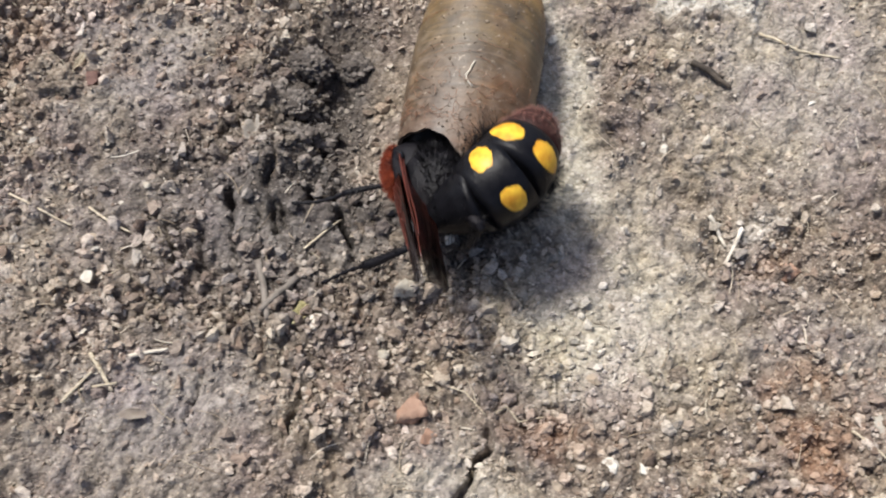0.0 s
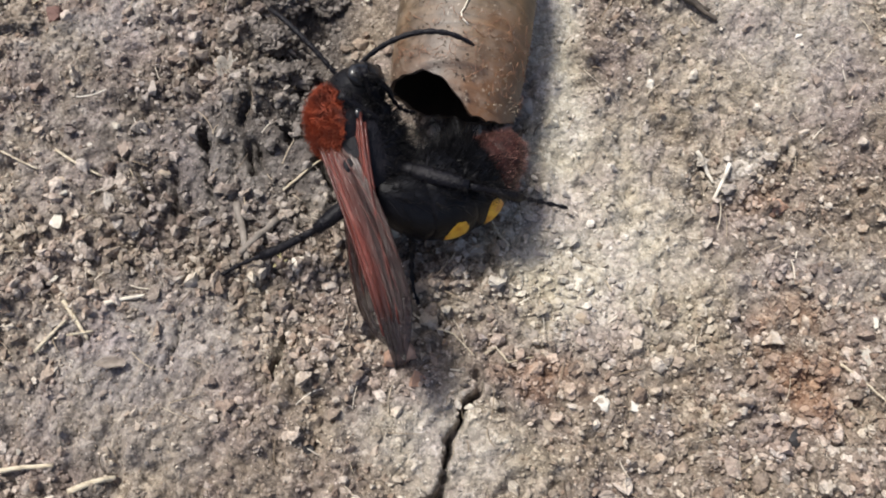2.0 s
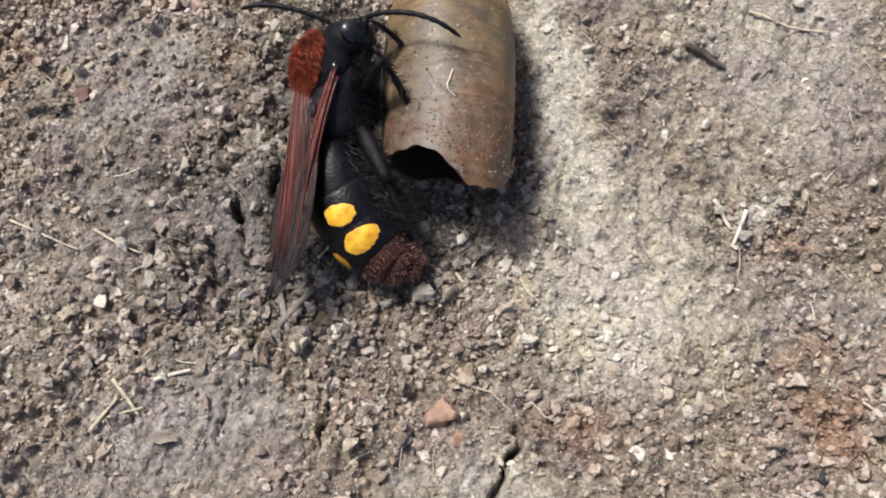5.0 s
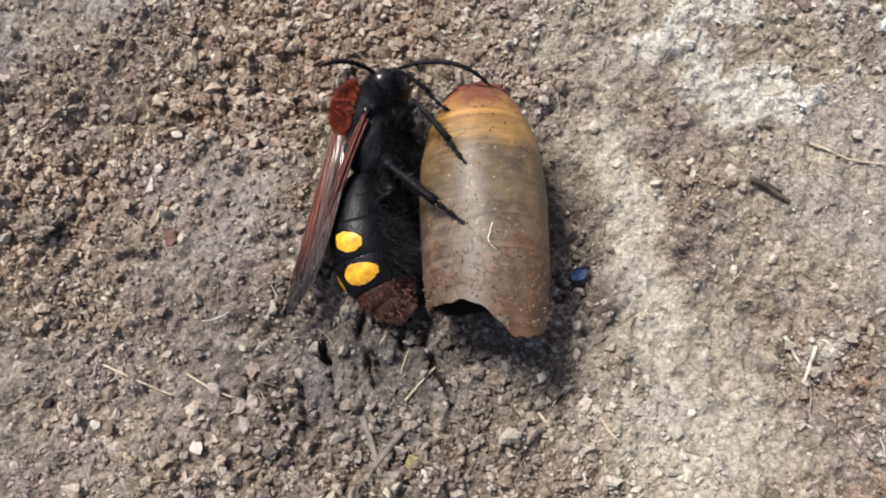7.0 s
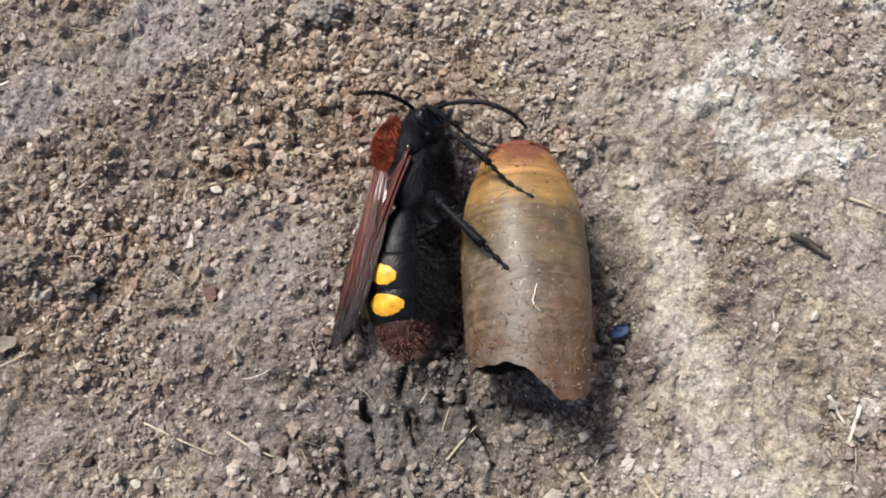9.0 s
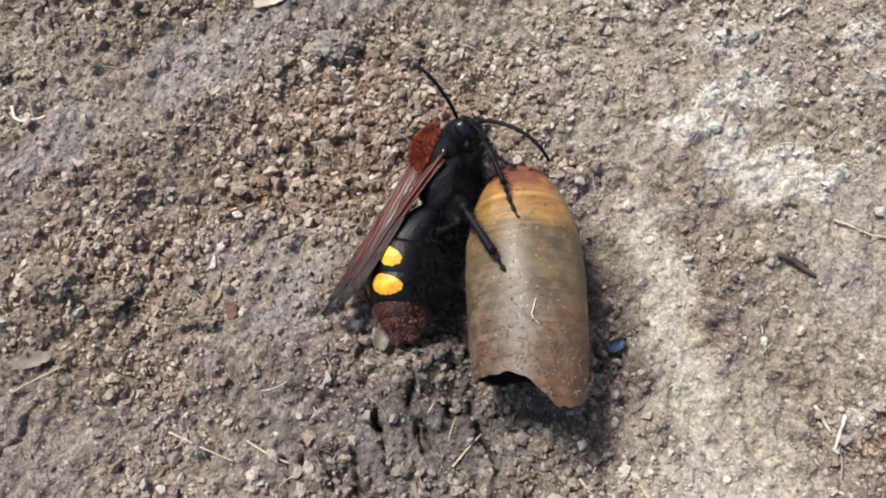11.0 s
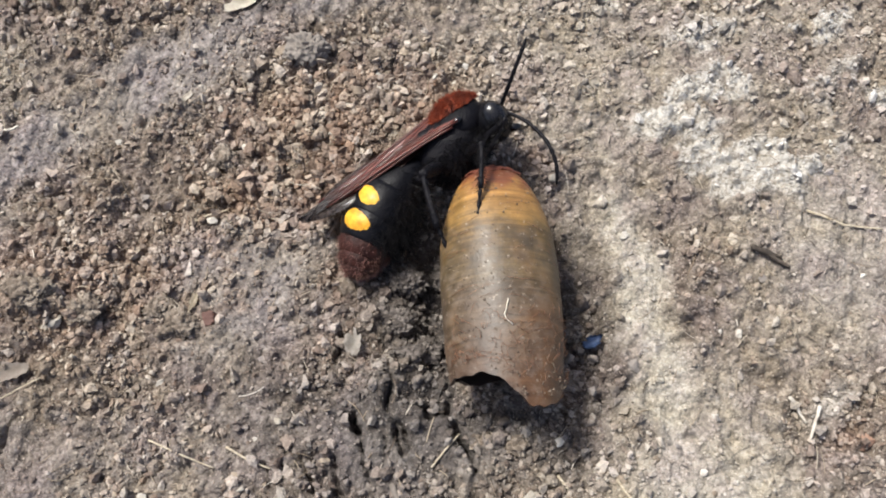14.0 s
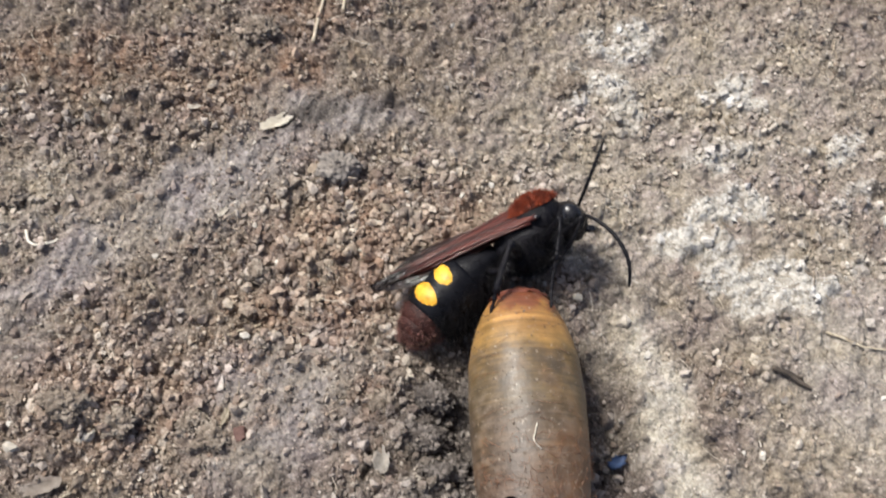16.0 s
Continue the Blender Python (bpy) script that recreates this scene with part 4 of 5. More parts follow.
def make_wing():
    n = Nodes("smoky_wing")
    sep = n.node("SeparateXYZ")
    n.put(n.coords(), sep.inputs[0])
    along = n.math("MULTIPLY", sep.outputs[0], 100.0 / 2.8)
    across = n.math("MULTIPLY", n.math("ABSOLUTE", sep.outputs[1]), 100.0)
    streak = n.noise(330, 5, 0.68, stretch=(0.30, 1.6, 1.0))
    fold = n.noise(900, 4, 0.7, stretch=(0.05, 1.0, 0.6))
    membrane = n.ramp(n.math("ADD", along, n.math("MULTIPLY", streak, 0.25)), (0.15, (0.055, 0.012, 0.008)), (0.5, (0.030, 0.011, 0.008)), (0.88, (0.018, 0.010, 0.009)), (1.0, (0.017, 0.012, 0.012)))
    membrane = n.mix(0.85, membrane, n.ramp(streak, (0.32, 0.35), (0.62, 1.6)), "MULTIPLY")
    edge = n.ramp(n.math("ADD", across, n.math("MULTIPLY", streak, 0.16)), (0.0, 1.0), (0.22, 1.0), (0.34, 0.0))
    tip = n.ramp(n.math("ADD", along, n.math("MULTIPLY", streak, 0.2)), (0.62, 1.0), (0.90, 0.0))
    c = n.mix(n.math("MULTIPLY", edge, tip), membrane, n.ramp(fold, (0.35, (0.11, 0.024, 0.018)), (0.65, (0.27, 0.080, 0.062))))
    n.bump(n.math("ADD", streak, n.math("MULTIPLY", fold, 0.8)), 1.0, 0.0007)
    n.bsdf.inputs["Coat Weight"].default_value = 0.3
    n.bsdf.inputs["Coat Roughness"].default_value = 0.10
    n.put(n.ramp(along, (0.6, 0.97), (1.0, 0.80)), n.bsdf.inputs["Alpha"])
    return n.done(c, 0.32, spec=0.3)


WING = make_wing()
VEIN = make_plain("wing_vein", (0.03, 0.008, 0.006), (0.11, 0.026, 0.018), 500, 0.3)


def lathe(profile, seg=28, squash=1.0, bend=0.0):
    """A body of revolution round x from (x, radius) pairs; squash flattens it along z."""
    bm = bmesh.new()
    rings = [[bm.verts.new((x, r * math.cos(2 * math.pi * j / seg), squash * r * math.sin(2 * math.pi * j / seg) + bend * x * x)) for j in range(seg)] for x, r in profile]
    for p, q in zip(rings, rings[1:]):
        for j in range(seg):
            bm.faces.new((p[j], p[(j + 1) % seg], q[(j + 1) % seg], q[j]))
    bm.faces.new(rings[0][::-1])
    bm.faces.new(rings[-1])
    bmesh.ops.recalc_face_normals(bm, faces=bm.faces)
    return bm


def blob(rx, ry, rz, at=(0, 0, 0), lump=0.03, seed=0, subdiv=3):
    bm = bmesh.new()
    bmesh.ops.create_icosphere(bm, subdivisions=subdiv, radius=1.0)
    for v in bm.verts:
        k = 1 + lump * noise.noise(v.co * 2.3 + Vector((seed, 0, 0)))
        v.co = Vector((v.co.x * rx * k, v.co.y * ry * k, v.co.z * rz * k)) + Vector(at)
    return bm


def hairs(name, roots, ways, length, width, material, parent, label=""):
    """Bristles as slim three-sided spikes, joined into one part."""
    verts, faces = [], []
    r = np.random.default_rng(len(roots))
    for p, d in zip(roots, ways):
        d = Vector(tuple(d)) + Vector(tuple(r.normal(0, 0.32, 3)))
        d.normalize()
        u = d.orthogonal().normalized()
        v = d.cross(u)
        p = Vector(tuple(p))
        b, ln = len(verts), length * r.uniform(0.45, 1.15)
        verts += [p + width * u, p - width * 0.5 * u + width * 0.8 * v, p - width * 0.5 * u - width * 0.8 * v, p + ln * d]
        faces += [(b, b + 1, b + 3), (b + 1, b + 2, b + 3), (b + 2, b, b + 3)]
    return tagged(mesh_from(name, np.array(verts), faces, material, parent, label, smooth=False), kind="stuff")


def surface_points(count, rx, ry, rz, at, seed, keep):
    r = np.random.default_rng(seed)
    out = []
    while len(out) < count:
        d = r.normal(size=3)
        d /= np.linalg.norm(d)
        if keep(d):
            out.append((np.array([d[0] * rx, d[1] * ry, d[2] * rz]) + at, d))
    return [o[0] for o in out], [o[1] for o in out]


SEGMENTS = [(0.64, 0.20, 0.45), (0.50, 0.46, 0.49), (0.44, 0.49, 0.42), (0.26, 0.40, 0.33), (0.20, 0.32, 0.23), (0.16, 0.22, 0.07)]


DEPTH = 1.06


def build_segment(i, root):
    """One ring of the abdomen: its front edge at the origin, its axis along -x."""
    length, r0, r1 = SEGMENTS[i]
    prof = []
    for k in range(11):
        u = k / 10
        r = r0 + (r1 - r0) * u + 0.035 * math.sin(math.pi * u)
        prof.append((-length * u * 1.06, r))
    prof = [(0.05, r0 * 0.80)] + prof + [(-length * 1.08, r1 * 0.90)]
    seg = part("abdomen_segment", lathe(prof, 36, DEPTH), GLOSS if i < 3 else RUST_CHITIN, root, "glossy black segment" if i < 3 else "rust-brown bristly segment")
    if i in (1, 2):
        for side in (1, -1):
            bm = bmesh.new()
            grid = []
            for a in range(18):
                row = []
                for b in range(18):
                    u, v = -1 + 2 * a / 17, -1 + 2 * b / 17
                    u, v = u * math.sqrt(1 - v * v / 2), v * math.sqrt(1 - u * u / 2)
                    k = 1 + 0.11 * noise.noise(Vector((2.2 * u + 5 * i, 2.2 * v, side)))
                    u, v = u * k, v * k
                    x = -length * (0.56 + (0.38 if i == 2 else 0.28) * u * (1 - 0.18 * v))
                    ang = side * (0.66 + (0.50 if i == 2 else 0.37) * v + 0.06 * u)
                    q = -x / length
                    r = r0 + (r1 - r0) * q + 0.035 * math.sin(math.pi * min(q, 1)) + 0.014 * (1 - 0.80 * min(1.0, u * u + v * v))
                    row.append(bm.verts.new((x, r * math.sin(ang), DEPTH * r * math.cos(ang))))
                grid.append(row)
            for a in range(17):
                for b in range(17):
                    bm.faces.new((grid[a][b], grid[a + 1][b], grid[a + 1][b + 1], grid[a][b + 1]))
            bmesh.ops.recalc_face_normals(bm, faces=bm.faces)
            part("yellow_spot", bm, YELLOW, seg, "orange-yellow spot")
    r = np.random.default_rng(50 + i)
    roots, ways = [], []
    for _ in range((110, 130, 160, 420, 420, 320)[i]):
        u, ang = r.uniform(0.1, 1.0), r.uniform(0, 2 * math.pi)
        if i in (1, 2) and math.cos(ang) > 0.1:
            continue
        rad = (r0 + (r1 - r0) * u + 0.03 * math.sin(math.pi * u)) * 0.97
        roots.append((-length * u, rad * math.sin(ang), DEPTH * rad * math.cos(ang)))
        ways.append((-0.9, math.sin(ang), math.cos(ang)))
    hairs("bristle_coat", roots, ways, 0.13 if i < 3 else 0.085, 0.006 if i < 3 else 0.0045, BLACK_HAIR if i < 3 else RED_HAIR, seg, "black bristles" if i < 3 else "dusty reddish bristles")
    if i < 3:
        under = [(-length * u, rad * math.sin(a), -DEPTH * rad * math.cos(a)) for u, a in zip(r.uniform(0.05, 1, 900), r.uniform(-1.75, 1.75, 900)) for rad in [(r0 + (r1 - r0) * u) * 0.97]]
        hairs("belly_fur", under, [(-0.5, p[1], p[2]) for p in under], 0.34, 0.006, BLACK_HAIR, seg)
    return seg


def wing_place(u, v, length, width, side, seed):
    """A place on a folded wing: u from root to tip, v from the leading edge inwards."""
    chord = width * (0.30 + 0.70 * math.sin(math.pi * min(1, 0.12 + 0.62 * u)) ** 0.8) * (1 - max(0, (u - 0.72) / 0.28) ** 2.2 * 0.88)
    lead = 0.05 * math.sin(math.pi * u) + 0.22 * max(0, u - 0.80) ** 1.2
    ripple = noise.noise(Vector((1.3 * u, 9.0 * v + 1.5 * u, seed))) + 0.6 * noise.noise(Vector((2.5 * u, 19.0 * v, seed + 7)))
    z = 0.034 * ripple * (0.5 + 0.5 * u) + 0.02 * math.sin(5 * u + 3 * v) - 0.12 * v * v
    return length * u, side * (lead + chord * v), z


def build_wing(root, name, length, width, side):
    """A folded wing: x from the root to the tip, y from the leading edge inwards."""
    bm = bmesh.new()
    nx, ny = 44, 30
    seed = 10 * width + length + side
    grid = [[bm.verts.new(wing_place(a / nx, b / ny, length, width, side, seed)) for b in range(ny + 1)] for a in range(nx + 1)]
    for a in range(nx):
        for b in range(ny):
            bm.faces.new((grid[a][b], grid[a + 1][b], grid[a + 1][b + 1], grid[a][b + 1]))
    bmesh.ops.solidify(bm, geom=bm.faces[:], thickness=0.008)
    wing = part(name, bm, WING, root, "folded smoky red-brown wing with a dark tip")
    for v0, v1, u1, rad in ((0.0, 0.0, 0.86, 0.020), (0.10, 0.16, 0.75, 0.012), (0.25, 0.42, 0.82, 0.009), (0.42, 0.72, 0.72, 0.009), (0.6, 0.95, 0.6, 0.008)):
        line = [Vector(wing_place(u1 * k / 14, v0 + (v1 - v0) * k / 14, length, width, side, seed)) + Vector((0, 0, 0.006)) for k in range(15)]
        part("vein", tube(line, rad, 6, 0.5), VEIN, wing)
    return wing


def build_antenna(head, length, bulge):
    """A stout curved antenna from its root along x, arched towards z."""
    pts, rad = [], []
    for k in range(34):
        u = k / 33
        pts.append((length * (u - 0.02 * math.sin(2 * math.pi * u)), 0, bulge * 4 * u * (1 - u) * (0.8 + 0.45 * u)))
        ring = 0.004 * (1 if k % 3 else -1)
        rad.append((0.019 + 0.013 * math.sin(math.pi * min(1, u * 0.75 + 0.1)) + ring) * (1 if u < 0.93 else 1 - (u - 0.93) * 6))
    return part("antenna", tube(pts, rad, 10), BLACK, head, "long curved black antenna")


FEMUR, SHANK = 0.78, 1.36
REACH = {"f": 0.85, "m": 1.04, "h": 1.16}


def build_leg(root, hip, which):
    """A leg whose femur and shank lie along x from their own joints."""
    leg = part("leg", blob(0.17, 0.15, 0.16, hip, 0.05, 3, 2), BLACK, root, "black spiny leg")
    k = {"f": 0.55, "m": 0.66, "h": 0.95}[which]
    femur = part("femur", tube([(FEMUR * u, 0, 0.03 * math.sin(math.pi * u)) for u in np.linspace(0, 1, 9)], [k * (0.055 + 0.055 * math.sin(math.pi * (0.15 + 0.75 * u))) for u in np.linspace(0, 1, 9)], 10), BLACK, leg)
    tibia = part("tibia", tube([(0.66 * u, 0, 0.02 * math.sin(math.pi * u)) for u in np.linspace(0, 1, 8)], [k * (0.042 + 0.028 * u) for u in np.linspace(0, 1, 8)], 8), BLACK, leg)
    pts, rad = [], []
    for i in range(21):
        u = i / 20
        pts.append((0.64 + 0.72 * u, 0, -0.07 * math.sin(math.pi * u)))
        rad.append(0.023 + (0.014 if i % 4 in (2, 3) else 0.0) - 0.008 * u)
    tarsus = part("tarsus", tube(pts, rad, 6), BLACK, leg)
    r = np.random.default_rng(int(100 * abs(hip[0]) + 10))
    roots = [(0.66 * u, 0.04 * s, 0.0) for u in np.linspace(0.1, 1.0, 16) for s in (1, -1)] + [(0.1 + 0.5 * r.random(), 0.03 * r.normal(), 0.05) for _ in range(24)]
    hairs("spine_fringe", roots, [(0.9, np.sign(p[1]) * 0.9, r.normal() * 0.6) for p in roots], 0.12, 0.008, BLACK_HAIR, tibia)
    roots = [(0.68 + 0.144 * j, 0.02 * s, -0.05) for j in range(5) for s in (1, -1)]
    hairs("spine_fringe", roots, [(1.0, np.sign(p[1]) * 0.8, -0.2) for p in roots], 0.09, 0.007, BLACK_HAIR, tarsus)
    roots = [(FEMUR * u, 0.06 * math.sin(a), 0.06 * math.cos(a)) for u, a in zip(r.uniform(0.05, 0.98, 260), r.uniform(0, 6.28, 260))]
    hairs("hair", roots, [(0.4, p[1] * 12, p[2] * 12) for p in roots], 0.17, 0.005, BLACK_HAIR, femur)
    for ob in (femur, tibia, tarsus, *femur.children, *tibia.children, *tarsus.children):
        ob.data.transform(Matrix.Diagonal((REACH[which], 1, 1, 1)))
    return femur, tibia, tarsus


HIPS = {"fr": (0.30, -0.20, -0.30), "mr": (0.0, -0.22, -0.36), "hr": (-0.36, -0.20, -0.32), "fl": (0.30, 0.20, -0.30), "ml": (0.0, 0.22, -0.36), "hl": (-0.36, 0.20, -0.32)}
HEAD_AT = (0.66, 0.0, -0.20)
WAIST = (-0.62, 0.0, -0.06)
WING_ROOTS = {"r": (0.20, -0.41, 0.14), "l": (0.12, 0.10, 0.42)}


def build_wasp():
    root = new("wasp")
    tagged(root, "large black wasp, yellow-spotted and orange-collared, clinging to a cocoon", "wasp")
    part("thorax", blob(0.60, 0.38, 0.50, (-0.05, 0, -0.15), 0.08, 1, 4), BLACK, root, "black hairy thorax")
    part("prothorax", blob(0.44, 0.355, 0.375, (0.24, 0, 0.10), 0.04, 5, 4), BLACK, root)
    bm = blob(0.46, 0.37, 0.39, (0.25, 0, 0.11), 0.05, 5, 4)
    bmesh.ops.delete(bm, geom=[v for v in bm.verts if v.co.z < 0.28 - 0.1 * (v.co.x - 0.2)], context="VERTS")
    collar = part("collar", bm, ORANGE_FUZZ, root, "orange-red felted collar")
    pts, ways = surface_points(3600, 0.45, 0.36, 0.38, np.array([0.25, 0, 0.11]), 9, lambda d: d[2] > 0.45 - 0.1 * d[0])
    hairs("fuzz", pts, ways, 0.10, 0.0045, ORANGE_FUZZ, collar)
    pts, ways = surface_points(2600, 0.60, 0.38, 0.50, np.array([-0.05, 0, -0.15]), 12, lambda d: d[2] < 0.15)
    hairs("hair", pts, ways, 0.18, 0.005, BLACK_HAIR, root, "fine black body hair")
    part("scutellum", blob(0.16, 0.20, 0.09, (-0.32, 0, 0.25), 0.05, 8, 3), BLACK, root)
    for side in (1, -1):
        part("tegula", blob(0.075, 0.045, 0.05, (0.20, side * 0.38, 0.15), 0.02, 4, 3), EYE, root, "shiny black wing cover")
    head = part("head", blob(0.30, 0.40, 0.34, (0, 0, 0), 0.04, 2, 4), GLOSS, root, "glossy black head")
    head.matrix_basis = cmpose(*HEAD_AT)
    for side in (1, -1):
        part("eye", blob(0.18, 0.12, 0.25, (0.05, side * 0.315, 0.05), 0.0, 0, 3), EYE, head, "shiny black eye")
        bm = tube([(0.14, side * 0.16, -0.20), (0.26, side * 0.15, -0.28), (0.33, side * 0.06, -0.34), (0.32, -side * 0.02, -0.36)], [0.07, 0.06, 0.04, 0.012], 8)
        part("mandible", bm, EYE, head, "black jaw")
    pts, ways = surface_points(260, 0.25, 0.36, 0.31, np.zeros(3), 15, lambda d: abs(d[1]) < 0.75)
    hairs("hair", pts, ways, 0.09, 0.005, BLACK_HAIR, head)
    antennae = [build_antenna(root, 1.45, 0.30), build_antenna(root, 1.30, 0.16)]
    segments = [build_segment(i, root) for i in range(6)]
    wings = {"r": [build_wing(root, "forewing", 2.75, 0.68, -1), build_wing(root, "hindwing", 2.05, 0.50, -1)],
             "l": [build_wing(root, "forewing", 2.75, 0.44, 1), build_wing(root, "hindwing", 2.05, 0.32, 1)]}
    legs = {k: build_leg(root, hip, k[0]) for k, hip in HIPS.items()}
    return root, antennae, segments, wings, legs


wasp, antennae, segments, wings, legs = build_wasp()


# ---------------------------------------------------------------- what moves
# Tables in centimetres: one row for each of the TIMES.
TIMES = [0, 0.5, 0.7, 1, 1.5, 2, 2.5, 3, 3.5, 4.2, 6.3, 7, 7.5, 8.5, 11, 12, 13.5, 15, 16]
WING_LIFT = [0.00, 0.00, 0.00, 0.15, 0.20, 0.20, 0.20, 0.30, 0.60, 0.50, 0.30, 0.30, 0.30, 0.30, 0.35, 0.40, 0.55, 0.75, 0.75]
HEAD = [
    (2.38, -1.24, 0.75), (2.82, -1.74, 0.80), (2.57, -1.89, 0.89), (1.83, -2.34, 1.17), (1.78, -2.04, 1.25), (1.71, -1.79, 1.25), (1.69, -1.79, 1.29), (1.92, -1.64, 1.48), (2.24, -1.38, 1.75), (1.98, -0.78, 1.65), (0.49, 0.97, 1.00), (0.58, 1.64, 1.00), (0.60, 1.76, 1.00), (0.55, 1.90, 1.00), (1.06, 2.27, 1.00), (1.34, 2.39, 1.00), (1.79, 2.47, 1.00), (2.34, 2.67, 1.00), (2.78, 2.87, 1.00),
]
TAILWARD = [
    (2.62, -2.44, 1.10), (2.87, -2.89, 1.10), (2.72, -3.11, 1.10), (2.28, -3.74, 1.09), (2.27, -3.55, 1.05), (2.18, -3.36, 1.05), (2.08, -3.37, 1.05), (2.18, -3.18, 1.11), (2.39, -2.94, 1.19), (1.84, -2.42, 1.10), (0.35, -0.86, 0.75), (0.34, 0.10, 0.75), (0.34, 0.27, 0.75), (0.37, 0.40, 0.75), (0.59, 0.78, 0.75), (0.75, 1.13, 0.75), (0.79, 1.73, 0.75), (1.37, 2.18, 0.75), (1.70, 2.36, 0.75),
]
DORSAL = [
    (-0.93, -0.10, -0.32), (-0.96, -0.10, -0.22), (-0.96, -0.08, -0.10), (-0.85, 0.00, 0.50), (-0.80, 0.00, 0.60), (-0.80, 0.00, 0.60), (-0.80, 0.00, 0.60), (-0.76, 0.00, 0.65), (-0.68, 0.00, 0.73), (-0.70, 0.05, 0.70), (-0.89, 0.16, 0.42), (-0.89, 0.16, 0.42), (-0.89, 0.16, 0.42), (-0.89, 0.16, 0.42), (-0.78, 0.42, 0.47), (-0.66, 0.55, 0.49), (-0.42, 0.75, 0.50), (-0.20, 0.84, 0.50), (-0.20, 0.84, 0.50),
]
BELLY = [
    (3.43, -2.01, 1.50), (3.81, -2.66, 1.20), (3.62, -2.84, 1.09), (3.05, -3.36, 0.75), (2.90, -2.87, 0.75), (2.87, -2.83, 0.75), (2.79, -2.77, 0.71), (2.74, -2.88, 0.67), (2.80, -2.79, 0.65), (2.05, -2.66, 0.65), (0.64, -1.45, 0.55), (0.30, -0.67, 0.55), (0.24, -0.53, 0.55), (0.20, -0.19, 0.55), (0.11, 0.42, 0.55), (0.06, 0.77, 0.55), (0.15, 1.03, 0.55), (0.44, 1.65, 0.55), (0.88, 1.94, 0.55),
]
TAIL = [
    (3.68, -0.81, 1.10), (4.14, -0.97, 1.20), (4.02, -1.31, 1.12), (3.66, -2.33, 0.86), (3.58, -2.29, 0.90), (3.56, -2.21, 0.90), (3.51, -2.21, 0.83), (3.62, -2.50, 0.74), (3.73, -2.82, 0.66), (2.99, -3.03, 0.50), (1.29, -2.11, 0.40), (0.74, -1.36, 0.40), (0.65, -1.23, 0.40), (0.36, -1.11, 0.40), (0.09, -0.64, 0.40), (-0.21, -0.30, 0.40), (-0.21, 0.04, 0.40), (-0.22, 0.66, 0.40), (0.03, 1.09, 0.40),
]
BACK = [
    (0.00, -0.35, 0.93), (0.74, -0.25, 0.58), (0.68, -0.40, 0.40), (0.51, -0.61, -0.61), (0.51, -0.61, -0.61), (0.51, -0.61, -0.61), (0.51, -0.61, -0.61), (0.32, -0.69, -0.63), (0.20, -0.74, -0.64), (-0.50, -0.80, 0.30), (-0.88, 0.00, 0.48), (-0.88, 0.00, 0.48), (-0.88, 0.00, 0.48), (-0.88, 0.00, 0.48), (-0.88, 0.00, 0.48), (-0.78, 0.36, 0.52), (-0.78, 0.36, 0.52), (-0.78, 0.36, 0.52), (-0.78, 0.36, 0.52),
]
WING_R = [
    (2.68, -4.52, 3.20), (3.15, -4.71, 1.63), (3.06, -4.95, 1.53), (2.79, -5.70, 1.20), (2.63, -5.47, 1.20), (2.53, -5.25, 1.20), (2.45, -5.19, 1.20), (2.46, -5.19, 1.20), (1.98, -4.59, 1.20), (1.22, -4.01, 1.10), (-0.27, -2.53, 0.75), (-0.65, -1.50, 0.75), (-0.71, -1.32, 0.75), (-0.55, -1.11, 0.75), (-0.85, -0.31, 0.75), (-1.00, 0.13, 0.75), (-1.01, 0.60, 0.75), (-0.85, 1.76, 0.75), (-0.51, 1.85, 0.75),
]
WING_L = [
    (2.60, -4.46, 3.00), (3.09, -4.66, 1.43), (2.99, -4.91, 1.35), (2.70, -5.68, 1.10), (2.45, -5.43, 1.10), (2.35, -5.17, 1.10), (2.24, -5.11, 1.10), (2.21, -5.08, 1.10), (1.67, -4.56, 1.10), (0.95, -3.92, 1.00), (-0.45, -2.37, 0.62), (-0.83, -1.30, 0.62), (-0.90, -1.11, 0.62), (-0.73, -0.92, 0.62), (-0.99, -0.12, 0.62), (-1.10, 0.32, 0.62), (-1.10, 0.80, 0.62), (-0.91, 1.97, 0.62), (-0.56, 2.05, 0.62),
]
FEELER_A = [
    (2.98, -1.17, 0.45), (3.13, -1.37, 0.45), (3.16, -1.47, 0.50), (2.75, -2.06, 1.75), (3.00, -1.61, 1.75), (3.02, -1.43, 1.75), (2.99, -1.34, 1.75), (3.31, -1.48, 1.96), (3.78, -1.62, 2.10), (3.53, -1.31, 2.10), (2.02, 1.04, 1.35), (2.14, 1.50, 1.35), (2.16, 1.58, 1.35), (2.14, 1.71, 1.35), (2.57, 1.47, 1.35), (2.69, 1.39, 1.12), (2.82, 1.09, 1.00), (3.40, 1.33, 1.00), (3.73, 1.40, 1.00),
]
FEELER_A_MID = [
    (2.67, -0.80, 0.45), (2.80, -0.99, 0.45), (2.79, -1.20, 0.50), (2.33, -2.11, 2.00), (2.38, -1.39, 2.00), (2.46, -1.29, 2.00), (2.44, -1.26, 2.00), (2.72, -1.31, 2.30), (3.18, -1.47, 2.50), (2.99, -1.05, 2.50), (1.31, 1.28, 1.70), (1.51, 1.81, 1.70), (1.55, 1.91, 1.70), (1.51, 2.05, 1.70), (2.10, 1.97, 1.70), (2.28, 1.91, 1.43), (2.64, 1.73, 1.30), (3.20, 2.00, 1.30), (3.57, 2.11, 1.30),
]
